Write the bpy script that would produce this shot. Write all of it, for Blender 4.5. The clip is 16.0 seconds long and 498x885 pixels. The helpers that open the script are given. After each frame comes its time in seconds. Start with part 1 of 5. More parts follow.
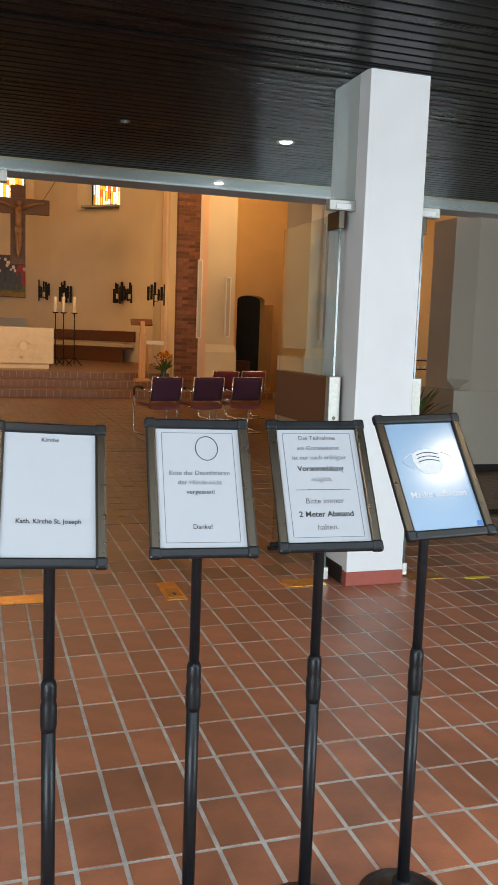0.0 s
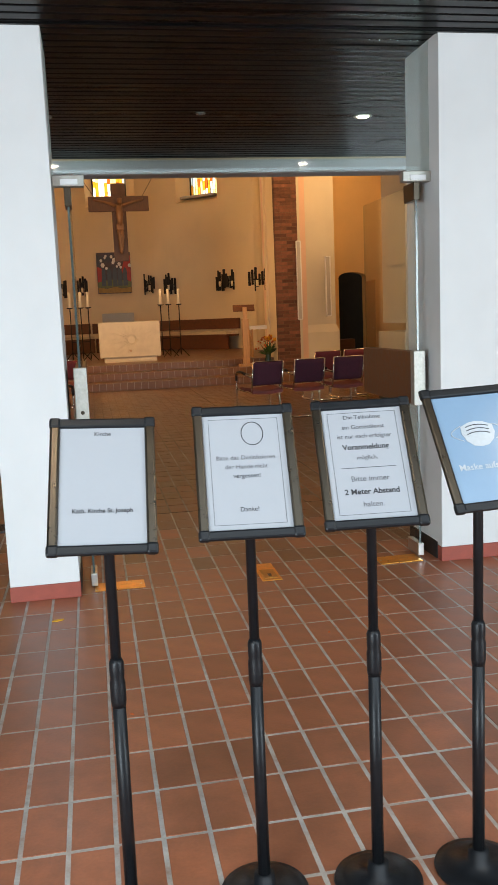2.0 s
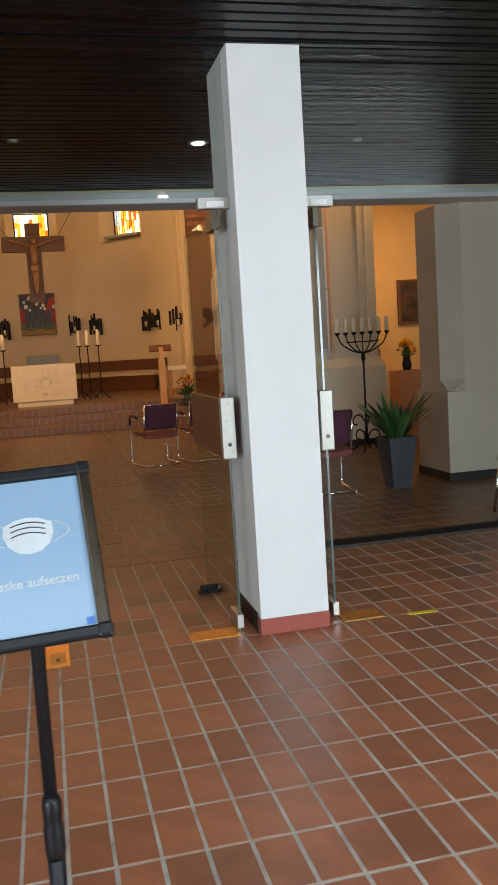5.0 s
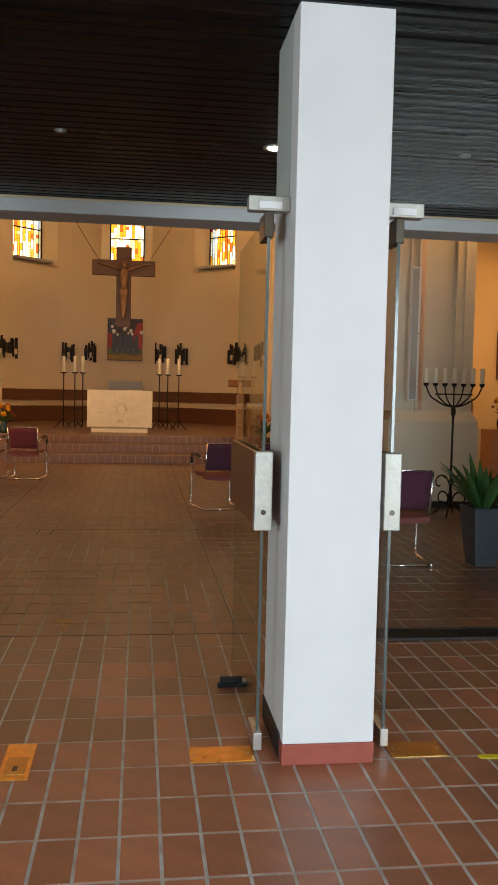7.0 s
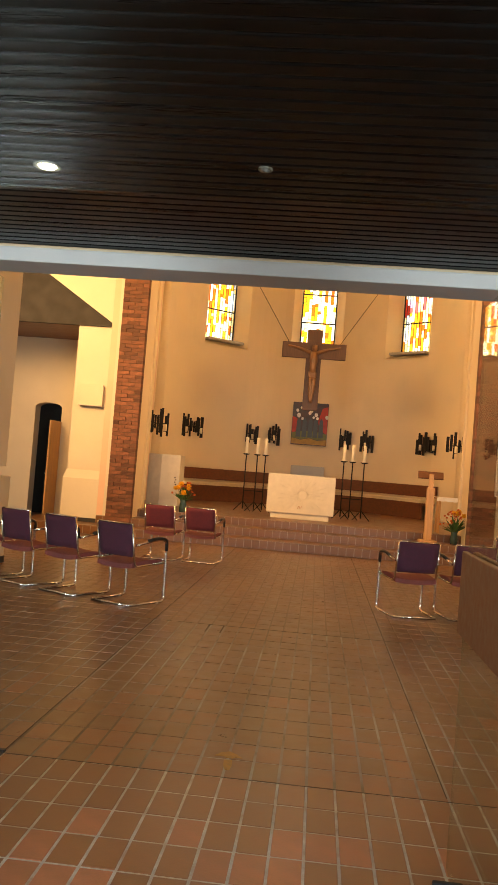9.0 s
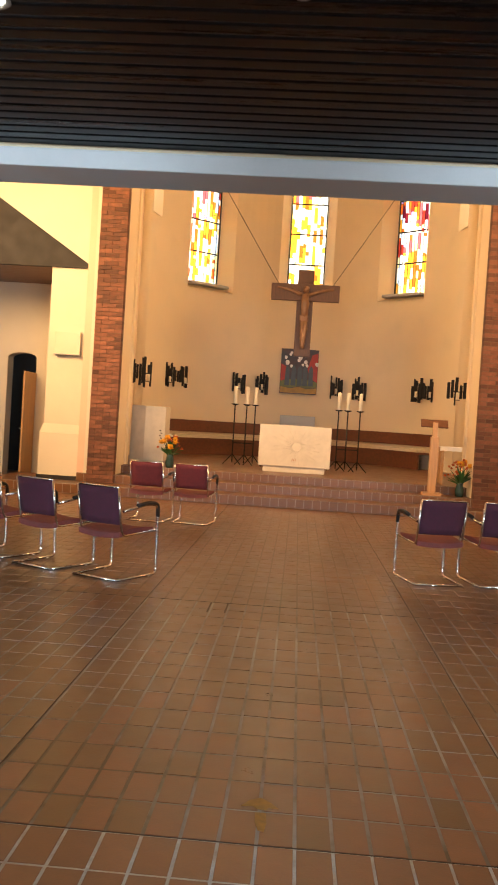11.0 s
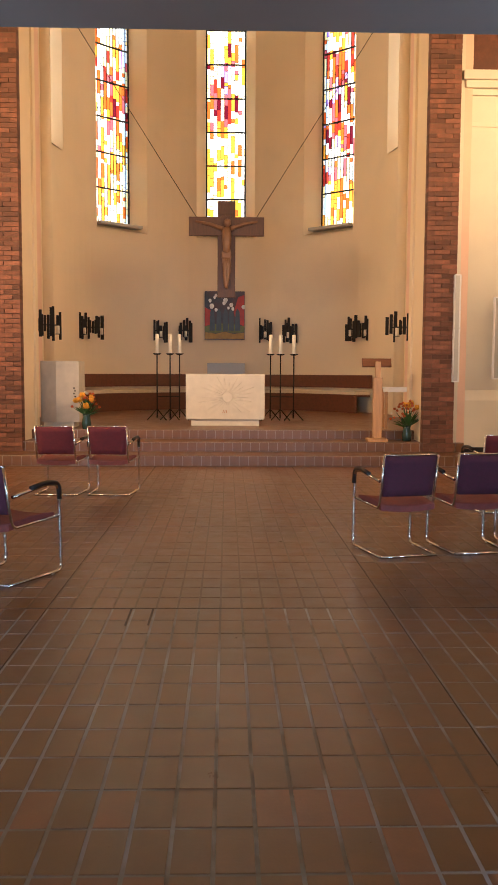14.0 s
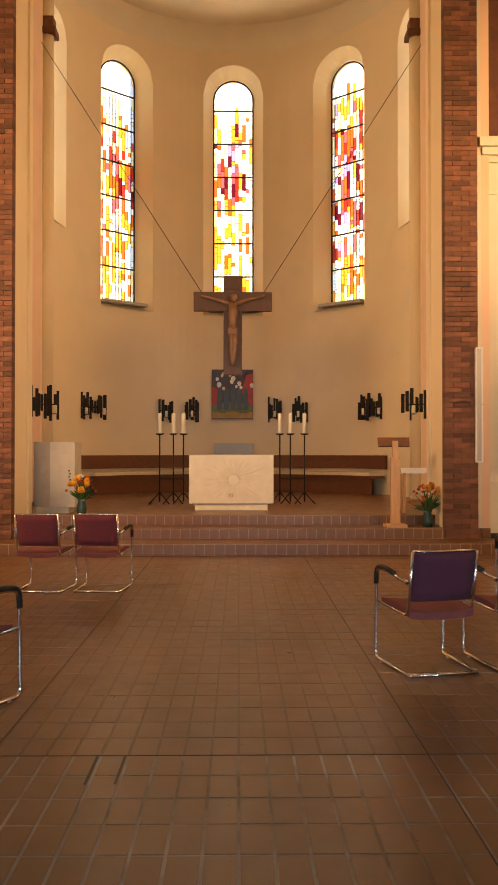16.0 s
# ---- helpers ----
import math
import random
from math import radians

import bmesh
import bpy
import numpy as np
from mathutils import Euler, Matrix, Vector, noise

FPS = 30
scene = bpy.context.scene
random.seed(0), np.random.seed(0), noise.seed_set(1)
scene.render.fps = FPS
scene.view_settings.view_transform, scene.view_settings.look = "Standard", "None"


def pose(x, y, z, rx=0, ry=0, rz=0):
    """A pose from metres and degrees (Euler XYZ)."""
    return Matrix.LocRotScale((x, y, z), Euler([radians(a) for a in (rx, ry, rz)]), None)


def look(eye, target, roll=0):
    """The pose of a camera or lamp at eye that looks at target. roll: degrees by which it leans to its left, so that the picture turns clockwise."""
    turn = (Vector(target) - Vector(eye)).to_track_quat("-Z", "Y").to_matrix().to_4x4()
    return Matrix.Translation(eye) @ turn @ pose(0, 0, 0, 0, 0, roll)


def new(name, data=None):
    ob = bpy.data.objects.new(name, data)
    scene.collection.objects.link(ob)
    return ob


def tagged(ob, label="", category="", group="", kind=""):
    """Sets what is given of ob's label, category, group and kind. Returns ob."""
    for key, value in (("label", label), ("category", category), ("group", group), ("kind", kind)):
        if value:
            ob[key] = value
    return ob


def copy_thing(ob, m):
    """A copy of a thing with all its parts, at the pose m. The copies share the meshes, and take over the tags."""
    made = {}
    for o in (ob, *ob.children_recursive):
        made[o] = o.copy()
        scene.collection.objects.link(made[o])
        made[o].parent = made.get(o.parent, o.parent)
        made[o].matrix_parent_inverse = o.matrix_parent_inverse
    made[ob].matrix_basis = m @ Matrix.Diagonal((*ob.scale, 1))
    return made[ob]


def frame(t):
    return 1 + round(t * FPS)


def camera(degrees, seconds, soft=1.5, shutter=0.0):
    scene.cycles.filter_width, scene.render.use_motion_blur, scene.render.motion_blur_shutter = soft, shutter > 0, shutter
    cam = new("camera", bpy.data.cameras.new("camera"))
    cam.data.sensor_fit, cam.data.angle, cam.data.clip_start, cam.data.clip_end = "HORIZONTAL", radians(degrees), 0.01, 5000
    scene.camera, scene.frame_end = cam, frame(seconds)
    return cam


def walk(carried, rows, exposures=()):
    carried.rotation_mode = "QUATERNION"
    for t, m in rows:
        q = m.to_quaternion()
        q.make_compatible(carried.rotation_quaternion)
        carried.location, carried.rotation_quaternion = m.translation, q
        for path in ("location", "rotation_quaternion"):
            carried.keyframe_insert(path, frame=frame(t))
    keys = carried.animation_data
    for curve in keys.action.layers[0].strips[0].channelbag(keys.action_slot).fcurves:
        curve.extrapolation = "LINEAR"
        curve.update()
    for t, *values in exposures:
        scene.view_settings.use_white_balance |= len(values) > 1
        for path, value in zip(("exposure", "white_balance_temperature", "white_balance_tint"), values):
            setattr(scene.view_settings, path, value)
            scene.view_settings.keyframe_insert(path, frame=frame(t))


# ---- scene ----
cam = camera(32.7, 16.0, shutter=0.4)
PATH = [
    (0, (-2.105, -4.498, 1.473), (-1.49, -2.612, 1.221), 2.0),
    (0.5, (-2.084, -4.513, 1.478), (-1.483, -2.624, 1.213), 1.4),
    (1, (-2.051, -4.532, 1.475), (-1.493, -2.631, 1.2), 0.8),
    (1.5, (-2.002, -4.554, 1.487), (-1.576, -2.621, 1.204), -0.5),
    (2, (-1.958, -4.598, 1.487), (-1.609, -2.651, 1.192), -2.4),
    (2.5, (-1.869, -4.532, 1.471), (-1.486, -2.592, 1.168), -2.1),
    (3, (-1.732, -4.438, 1.477), (-1.223, -2.523, 1.204), -1.1),
    (3.5, (-1.526, -4.429, 1.476), (-1.009, -2.516, 1.203), -1.3),
    (4, (-1.298, -4.444, 1.485), (-0.801, -2.524, 1.228), -2.5),
    (4.2, (-1.233, -4.398, 1.47), (-0.726, -2.479, 1.229), -3.8),
    (6.3, (-0.606, -3.624, 1.484), (-0.295, -1.656, 1.312), -0.3),
    (6.5, (-0.577, -3.483, 1.481), (-0.288, -1.51, 1.328), 0.1),
    (7, (-0.583, -3.254, 1.482), (-0.326, -1.275, 1.364), 1.3),
    (7.5, (-0.567, -3.012, 1.469), (-0.341, -1.027, 1.375), 2.4),
    (8, (-0.583, -2.654, 1.484), (-0.57, -0.657, 1.376), 4.1),
    (8.5, (-0.711, -2.34, 1.518), (-0.804, -0.343, 1.582), 5.2),
    (8.7, (-0.683, -2.321, 1.504), (-0.851, -0.329, 1.569), 4.6),
    (10.8, (-0.94, -1.226, 1.45), (-1.077, 0.769, 1.426), 3.9),
    (11, (-0.98, -1.106, 1.489), (-1.094, 0.89, 1.44), 3.6),
    (11.5, (-0.896, -0.851, 1.481), (-0.973, 1.146, 1.412), 3.1),
    (12, (-0.885, -0.588, 1.496), (-0.94, 1.404, 1.317), 1.3),
    (12.5, (-1.014, -0.344, 1.481), (-0.959, 1.653, 1.39), 3.4),
    (13, (-1.062, -0.102, 1.506), (-0.996, 1.895, 1.423), 3.8),
    (13.5, (-1.012, 0.23, 1.475), (-0.929, 2.227, 1.395), 3.6),
    (14, (-0.997, 0.482, 1.49), (-0.945, 2.475, 1.326), 0.3),
    (14.5, (-1.065, 0.769, 1.508), (-0.971, 2.765, 1.421), 2.2),
    (15, (-1.053, 1.053, 1.497), (-0.955, 3.049, 1.43), 2.4),
    (15.5, (-0.941, 1.22, 1.489), (-0.875, 3.218, 1.528), 1.2),
    (16, (-0.899, 1.543, 1.495), (-0.875, 3.543, 1.52), 0.0),
]
EXPOSURES = [(0, 0.03, 6650, 10), (4, 0.0, 6700, 10), (8, -0.06, 6800, 10), (8.5, 0.40, 7400, 10), (11, 0.88, 6200, 10), (13, 0.66, 5200, 10), (15, 0.44, 5500, 10), (16, 0.36, 6200, 10)]
walk(cam, [(t, look(eye, target, roll)) for t, eye, target, roll in PATH], EXPOSURES)

A = -1.05  # axis of the church


# ---------- light ----------
world = bpy.data.worlds.new("world")
scene.world = world
world.use_nodes = True
_bg = world.node_tree.nodes["Background"]
_sky = world.node_tree.nodes.new("ShaderNodeTexSky")
_sky.sky_type = "NISHITA"
_sky.sun_disc = False
_sky.sun_elevation, _sky.sun_rotation = radians(42), radians(20)
world.node_tree.links.new(_sky.outputs[0], _bg.inputs[0])
_bg.inputs[1].default_value = 0.12


def area_lamp(name, eye, target, sx, sy, power, colour):
    data = bpy.data.lights.new(name, "AREA")
    data.shape, data.size, data.size_y, data.energy, data.color = "RECTANGLE", sx, sy, power, colour
    ob = new(name, data)
    ob.matrix_world = look(eye, target)
    return ob


WARM = (1.0, 0.56, 0.225)
DAY = (0.74, 0.895, 1.0)
# daylight through the entrance front behind the visitor
for x, power in ((3.05, 320), (-5.1, 370)):
    area_lamp("entrance_daylight", (x, -6.55, 1.4), (x, 0, 1.3), 2.9, 2.5, power, DAY)
# added overhead fill for the porch, through an invented ceiling opening
area_lamp("porch_fill", (-0.8, -5.2, 3.2), (-0.8, -5.2, 0), 6.0, 2.5, 158, DAY)
# added warm fill for nave and apse, from assumed, unseen openings on both sides
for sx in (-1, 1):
    area_lamp("nave_fill", (A + sx * 7.55, 8.5, 5.9), (A - sx * 1.2, 19.0, 1.2), 5.8, 2.4, 415, WARM).data.spread = radians(112)
# daylight behind the three windows of the apse and the two of the choir
for ang, pw in ((-42, 90), (0, 90), (42, 90), (-80, 40), (80, 40)):
    t_ = radians(ang)
    p = Vector((A + math.sin(t_) * 5.0, 20.2 + math.cos(t_) * 5.0, 8.6))
    area_lamp("apse_daylight", p, (A + math.sin(t_) * 2, 20.2 + math.cos(t_) * 2, 8.6), 1.6, 6.8, pw, (1.0, 0.74, 0.42))


# ---------- materials ----------
def mat(name, base, rough=0.6, metal=0.0, var=0.15, scale=8.0, fine=120.0, bump=0.1, coat=0.0, dirt_sheen=None, dirt_sheen_amount=0.0, dirt_sheen_scale=1.2, spec=0.5, rnd=0.0, stretch=(1, 1, 1)):
    m = bpy.data.materials.new(name)
    m.use_nodes = True
    nt = m.node_tree
    N, L = nt.nodes, nt.links
    bsdf = N["Principled BSDF"]
    bsdf.inputs["Roughness"].default_value = rough
    bsdf.inputs["Metallic"].default_value = metal
    bsdf.inputs["Specular IOR Level"].default_value = spec
    bsdf.inputs["Coat Weight"].default_value = coat
    bsdf.inputs["Coat Roughness"].default_value = 0.15
    tc = N.new("ShaderNodeTexCoord")
    mp = N.new("ShaderNodeMapping")
    mp.inputs["Scale"].default_value = stretch
    L.new(tc.outputs["Object"], mp.inputs["Vector"])
    n1, n2 = N.new("ShaderNodeTexNoise"), N.new("ShaderNodeTexNoise")
    for n_, s_ in ((n1, scale), (n2, fine)):
        n_.inputs["Scale"].default_value = s_
        n_.inputs["Detail"].default_value = 4
        L.new(mp.outputs[0], n_.inputs["Vector"])
    add = N.new("ShaderNodeMath")
    add.operation = "MULTIPLY_ADD"
    L.new(n2.outputs[0], add.inputs[0])
    add.inputs[1].default_value = 0.4
    L.new(n1.outputs[0], add.inputs[2])
    ramp = N.new("ShaderNodeMapRange")
    ramp.inputs["From Min"].default_value, ramp.inputs["From Max"].default_value = 0.4, 1.0
    ramp.inputs["To Min"].default_value, ramp.inputs["To Max"].default_value = 1 - var, 1 + var
    L.new(add.outputs[0], ramp.inputs["Value"])
    val = ramp.outputs[0]
    if rnd:
        oi = N.new("ShaderNodeObjectInfo")
        geo = N.new("ShaderNodeNewGeometry")
        s_ = N.new("ShaderNodeMath")
        s_.operation = "ADD"
        L.new(oi.outputs["Random"], s_.inputs[0])
        L.new(geo.outputs["Random Per Island"], s_.inputs[1])
        f_ = N.new("ShaderNodeMath")
        f_.operation = "FRACT"
        L.new(s_.outputs[0], f_.inputs[0])
        r_ = N.new("ShaderNodeMapRange")
        r_.inputs["To Min"].default_value, r_.inputs["To Max"].default_value = 1 - rnd, 1 + rnd
        L.new(f_.outputs[0], r_.inputs["Value"])
        mu = N.new("ShaderNodeMath")
        mu.operation = "MULTIPLY"
        L.new(val, mu.inputs[0])
        L.new(r_.outputs[0], mu.inputs[1])
        val = mu.outputs[0]
    col = N.new("ShaderNodeVectorMath")
    col.operation = "SCALE"
    col.inputs[0].default_value = base
    L.new(val, col.inputs["Scale"])
    out = col.outputs[0]
    if dirt_sheen:
        n3 = N.new("ShaderNodeTexNoise")
        n3.inputs["Scale"].default_value = dirt_sheen_scale
        n3.inputs["Detail"].default_value = 6
        n3.inputs["Roughness"].default_value = 0.65
        L.new(mp.outputs[0], n3.inputs["Vector"])
        r3 = N.new("ShaderNodeMapRange")
        r3.inputs["From Min"].default_value, r3.inputs["From Max"].default_value = 0.42, 0.68
        r3.inputs["To Max"].default_value = dirt_sheen_amount
        L.new(n3.outputs[0], r3.inputs["Value"])
        mx = N.new("ShaderNodeMix")
        mx.data_type = "RGBA"
        L.new(r3.outputs[0], mx.inputs["Factor"])
        L.new(out, mx.inputs[6])
        mx.inputs[7].default_value = (*dirt_sheen, 1)
        out = mx.outputs[2]
    L.new(out, bsdf.inputs["Base Color"])
    rr = N.new("ShaderNodeMapRange")
    rr.inputs["From Min"].default_value, rr.inputs["From Max"].default_value = 0.4, 1.0
    rr.inputs["To Min"].default_value, rr.inputs["To Max"].default_value = max(0.03, rough - 0.12 * (1 - metal) * min(1, rough * 2)), min(1, rough + 0.1)
    L.new(add.outputs[0], rr.inputs["Value"])
    L.new(rr.outputs[0], bsdf.inputs["Roughness"])
    if bump:
        bp = N.new("ShaderNodeBump")
        bp.inputs["Strength"].default_value = bump
        bp.inputs["Distance"].default_value = 0.01
        L.new(add.outputs[0], bp.inputs["Height"])
        L.new(bp.outputs[0], bsdf.inputs["Normal"])
    return m


def pane_mat(name, tint, gloss=0.08):
    m = bpy.data.materials.new(name)
    m.use_nodes = True
    N, L = m.node_tree.nodes, m.node_tree.links
    N.remove(N["Principled BSDF"])
    tr, gl, mix = N.new("ShaderNodeBsdfTransparent"), N.new("ShaderNodeBsdfGlossy"), N.new("ShaderNodeMixShader")
    tr.inputs[0].default_value = (*tint, 1)
    gl.inputs["Roughness"].default_value = 0.02
    lw, pw_, ma = N.new("ShaderNodeLayerWeight"), N.new("ShaderNodeMath"), N.new("ShaderNodeMath")
    lw.inputs[0].default_value = 0.5
    pw_.operation, ma.operation = "POWER", "MULTIPLY_ADD"
    pw_.inputs[1].default_value = 5.0
    ma.inputs[1].default_value, ma.inputs[2].default_value = 0.6, gloss * 0.5
    L.new(lw.outputs["Facing"], pw_.inputs[0])
    L.new(pw_.outputs[0], ma.inputs[0])
    L.new(ma.outputs[0], mix.inputs[0])
    L.new(tr.outputs[0], mix.inputs[1])
    L.new(gl.outputs[0], mix.inputs[2])
    L.new(mix.outputs[0], N["Material Output"].inputs[0])
    return m


def glow(name, colour, strength):
    m = bpy.data.materials.new(name)
    m.use_nodes = True
    b = m.node_tree.nodes["Principled BSDF"]
    b.inputs["Base Color"].default_value = (*colour, 1)
    b.inputs["Emission Color"].default_value = (*colour, 1)
    b.inputs["Emission Strength"].default_value = strength
    return m


M_TILE = mat("fired_clay_tile", (0.40, 0.140, 0.070), 0.38, var=0.22, scale=9, fine=90, bump=0.14, rnd=0.18, dirt_sheen=(0.16, 0.07, 0.04), dirt_sheen_amount=0.6, dirt_sheen_scale=1.7, spec=0.45)
# next two are darker copies of M_TILE: weaker indoor light put into the colour
M_TILE_NAVE = mat("dimmed_brown_clay_tile", (0.165, 0.074, 0.027), 0.34, var=0.2, scale=7, fine=90, bump=0.1, rnd=0.07, dirt_sheen=(0.095, 0.048, 0.019), dirt_sheen_amount=0.75, dirt_sheen_scale=0.8, spec=0.5)
M_TILE_MID = mat("half_dimmed_clay_tile", (0.235, 0.092, 0.040), 0.36, var=0.2, scale=8, fine=90, bump=0.12, rnd=0.12, dirt_sheen=(0.13, 0.06, 0.03), dirt_sheen_amount=0.7, dirt_sheen_scale=1.2, spec=0.48)
M_GROUT = mat("pale_grout", (0.56, 0.53, 0.49), 0.8, var=0.35, scale=22, dirt_sheen=(0.30, 0.18, 0.12), dirt_sheen_amount=0.8, dirt_sheen_scale=11)
# brown worn joints; the blue-white patches are daylight sheen painted into the colour
M_GROUT_WORN_SHEEN = mat("worn_grout_sheen", (0.10, 0.06, 0.035), 0.45, var=0.3, scale=12, dirt_sheen=(0.52, 0.54, 0.58), dirt_sheen_amount=0.9, dirt_sheen_scale=0.6)
M_GROUT_OLD = mat("old_brown_grout", (0.105, 0.05, 0.021), 0.42, var=0.35, scale=9, dirt_sheen=(0.20, 0.13, 0.08), dirt_sheen_amount=0.5, dirt_sheen_scale=0.5)
M_GROUT_STEP = mat("step_grout", (0.30, 0.25, 0.20), 0.8, var=0.3, scale=14)
M_WHITE = mat("white_wall_paint", (0.75, 0.75, 0.75), 0.7, var=0.05, scale=3, fine=160, bump=0.05)
M_CREAM = mat("cream_limewash", (0.80, 0.67, 0.46), 0.85, var=0.08, scale=1.4, fine=60, bump=0.12, dirt_sheen=(0.72, 0.57, 0.37), dirt_sheen_amount=0.5, dirt_sheen_scale=0.7)
M_PIERWHITE = mat("cream_white_plaster", (0.65, 0.60, 0.48), 0.8, var=0.06, scale=1.6, fine=70, bump=0.1)
M_BEIGE = mat("grey_beige_plaster", (0.56, 0.51, 0.42), 0.85, var=0.08, scale=1.6, fine=70, bump=0.1)
M_OCHRE = mat("ochre_plaster", (0.70, 0.48, 0.22), 0.85, var=0.08, scale=1.5, fine=60, bump=0.1)
M_PINK = mat("rose_plaster_band", (0.74, 0.52, 0.38), 0.85, var=0.08, scale=1.5, fine=60)
M_REDBASE = mat("red_skirting_paint", (0.34, 0.075, 0.05), 0.55, var=0.15, scale=12)
M_BLACK = mat("black_skirting", (0.016, 0.015, 0.015), 0.5, var=0.3, scale=20)
M_SLAT = mat("black_brown_lacquered_slat", (0.003, 0.0032, 0.0036), 0.30, var=0.4, scale=2.5, fine=40, bump=0.05, spec=0.14, stretch=(0.2, 4, 4))
M_BEAM = mat("pale_grey_beam_paint", (0.58, 0.60, 0.61), 0.6, var=0.06, scale=3)
M_BRICK = mat("red_brick", (0.155, 0.062, 0.035), 0.85, var=0.4, scale=10, fine=80, bump=0.4, rnd=0.5, dirt_sheen=(0.09, 0.045, 0.03), dirt_sheen_amount=0.6, dirt_sheen_scale=2.2)
M_MORTAR = mat("brick_mortar", (0.15, 0.085, 0.05), 0.95, var=0.2, scale=20, bump=0.3)
M_STONE = mat("pale_limestone", (0.56, 0.51, 0.42), 0.7, var=0.12, scale=6, fine=90, bump=0.15)
M_STEEL = mat("brushed_steel", (0.62, 0.61, 0.58), 0.32, 1.0, var=0.12, scale=14, stretch=(1, 1, 6), bump=0.03)
M_ALU = mat("scuffed_aluminium", (0.46, 0.45, 0.41), 0.45, 0.6, var=0.2, scale=30, bump=0.06, dirt_sheen=(0.35, 0.32, 0.26), dirt_sheen_amount=0.4, dirt_sheen_scale=9)
M_CHROME = mat("chromed_tube", (0.78, 0.77, 0.75), 0.09, 1.0, var=0.05, scale=20, bump=0)
M_BRASS = mat("worn_brass", (0.62, 0.36, 0.10), 0.33, 1.0, var=0.3, scale=18, bump=0.08, dirt_sheen=(0.25, 0.15, 0.06), dirt_sheen_amount=0.5, dirt_sheen_scale=12)
M_BLKMETAL = mat("black_powder_coat", (0.008, 0.009, 0.011), 0.38, 0.0, spec=0.3, var=0.2, scale=40, bump=0.03)
M_BRONZE = mat("dark_anodised_frame", (0.062, 0.050, 0.037), 0.26, 0.9, var=0.1, scale=30, bump=0.02)
M_IRON = mat("black_wrought_iron", (0.018, 0.015, 0.013), 0.55, 0.6, var=0.3, scale=30, bump=0.3)
M_PAPER = mat("white_paper", (0.345, 0.355, 0.38), 0.5, var=0.02, scale=4, bump=0.0, spec=0.12)
M_BLUEPAPER = mat("light_blue_laminated_paper", (0.20, 0.30, 0.42), 0.15, var=0.03, scale=4, bump=0.01, coat=0.5, spec=0.3)
M_INK = mat("black_ink", (0.03, 0.03, 0.035), 0.6, bump=0)
M_GREYINK = mat("grey_ink", (0.10, 0.10, 0.11), 0.6, bump=0)
M_WHITEINK = mat("white_ink", (0.44, 0.47, 0.50), 0.3, bump=0)
M_BLUEINK = mat("deep_blue_ink", (0.03, 0.13, 0.42), 0.4, bump=0)
M_PURPLE = mat("purple_wool_fabric", (0.085, 0.022, 0.043), 0.9, var=0.2, scale=30, fine=400, bump=0.25)
M_WINE = mat("wine_red_wool_fabric", (0.20, 0.035, 0.04), 0.9, var=0.2, scale=30, fine=400, bump=0.25)
M_SEAT = mat("mauve_red_seat_fabric", (0.21, 0.06, 0.055), 0.9, var=0.2, scale=30, fine=400, bump=0.25)
M_ARM = mat("black_arm_pad", (0.015, 0.013, 0.012), 0.45, bump=0.05)
M_OAK = mat("light_oak", (0.46, 0.26, 0.11), 0.45, var=0.25, scale=5, fine=50, stretch=(6, 6, 0.6), bump=0.08)
M_DARKWOOD = mat("dark_stained_wood", (0.15, 0.058, 0.025), 0.42, var=0.3, scale=5, fine=60, stretch=(1, 5, 5), bump=0.08)
M_BENCH = mat("brown_bench_wood", (0.13, 0.045, 0.02), 0.5, var=0.25, scale=4, fine=60, stretch=(1, 4, 4), bump=0.06)
M_CUSHION = mat("cream_seat_cushion", (0.62, 0.52, 0.36), 0.9, var=0.1, scale=10, bump=0.1)
M_CROSS = mat("dark_brown_cross_wood", (0.075, 0.033, 0.018), 0.5, var=0.35, scale=6, fine=70, stretch=(5, 5, 0.8), bump=0.15)
M_FIGURE = mat("carved_walnut", (0.17, 0.085, 0.042), 0.45, var=0.25, scale=14, bump=0.2)
M_WAX = mat("ivory_wax", (0.85, 0.78, 0.60), 0.45, var=0.04, scale=10, bump=0.02)
M_POT = mat("anthracite_planter", (0.045, 0.055, 0.07), 0.5, var=0.15, scale=15, bump=0.06)
M_LEAF = mat("dark_green_leaf", (0.045, 0.115, 0.03), 0.4, var=0.35, scale=12, bump=0.1, rnd=0.3)
M_SOIL = mat("potting_soil", (0.03, 0.02, 0.014), 0.95, var=0.4, scale=60, bump=0.6)
M_YELLOWFL = mat("yellow_petals", (0.80, 0.42, 0.02), 0.7, var=0.2, scale=40, rnd=0.15)
M_ORANGEFL = mat("orange_petals", (0.55, 0.13, 0.03), 0.7, var=0.25, scale=40, rnd=0.3)
M_WHITEFL = mat("white_petals", (0.80, 0.76, 0.66), 0.7, var=0.1, scale=40)
M_TERRA = mat("terracotta_stone", (0.40, 0.19, 0.09), 0.8, var=0.15, scale=14, bump=0.15)
M_GREYPANEL = mat("grey_loudspeaker_grille", (0.42, 0.41, 0.38), 0.5, 0.3, var=0.1, scale=60, fine=300, bump=0.2)
M_CLOTH = mat("white_table_linen", (0.82, 0.79, 0.72), 0.85, var=0.04, scale=20, bump=0.08)
# near-black so that surfaces read as unlit: shade put into the colour
M_DARK = mat("painted_in_darkness", (0.009, 0.007, 0.006), 0.7, var=0.2, scale=4)
M_TAPE = mat("yellow_floor_tape", (0.85, 0.66, 0.03), 0.5, var=0.1, scale=20, bump=0.03)
M_ARROW = mat("worn_yellow_arrow_paint", (0.34, 0.17, 0.03), 0.6, var=0.35, scale=25, bump=0.03)
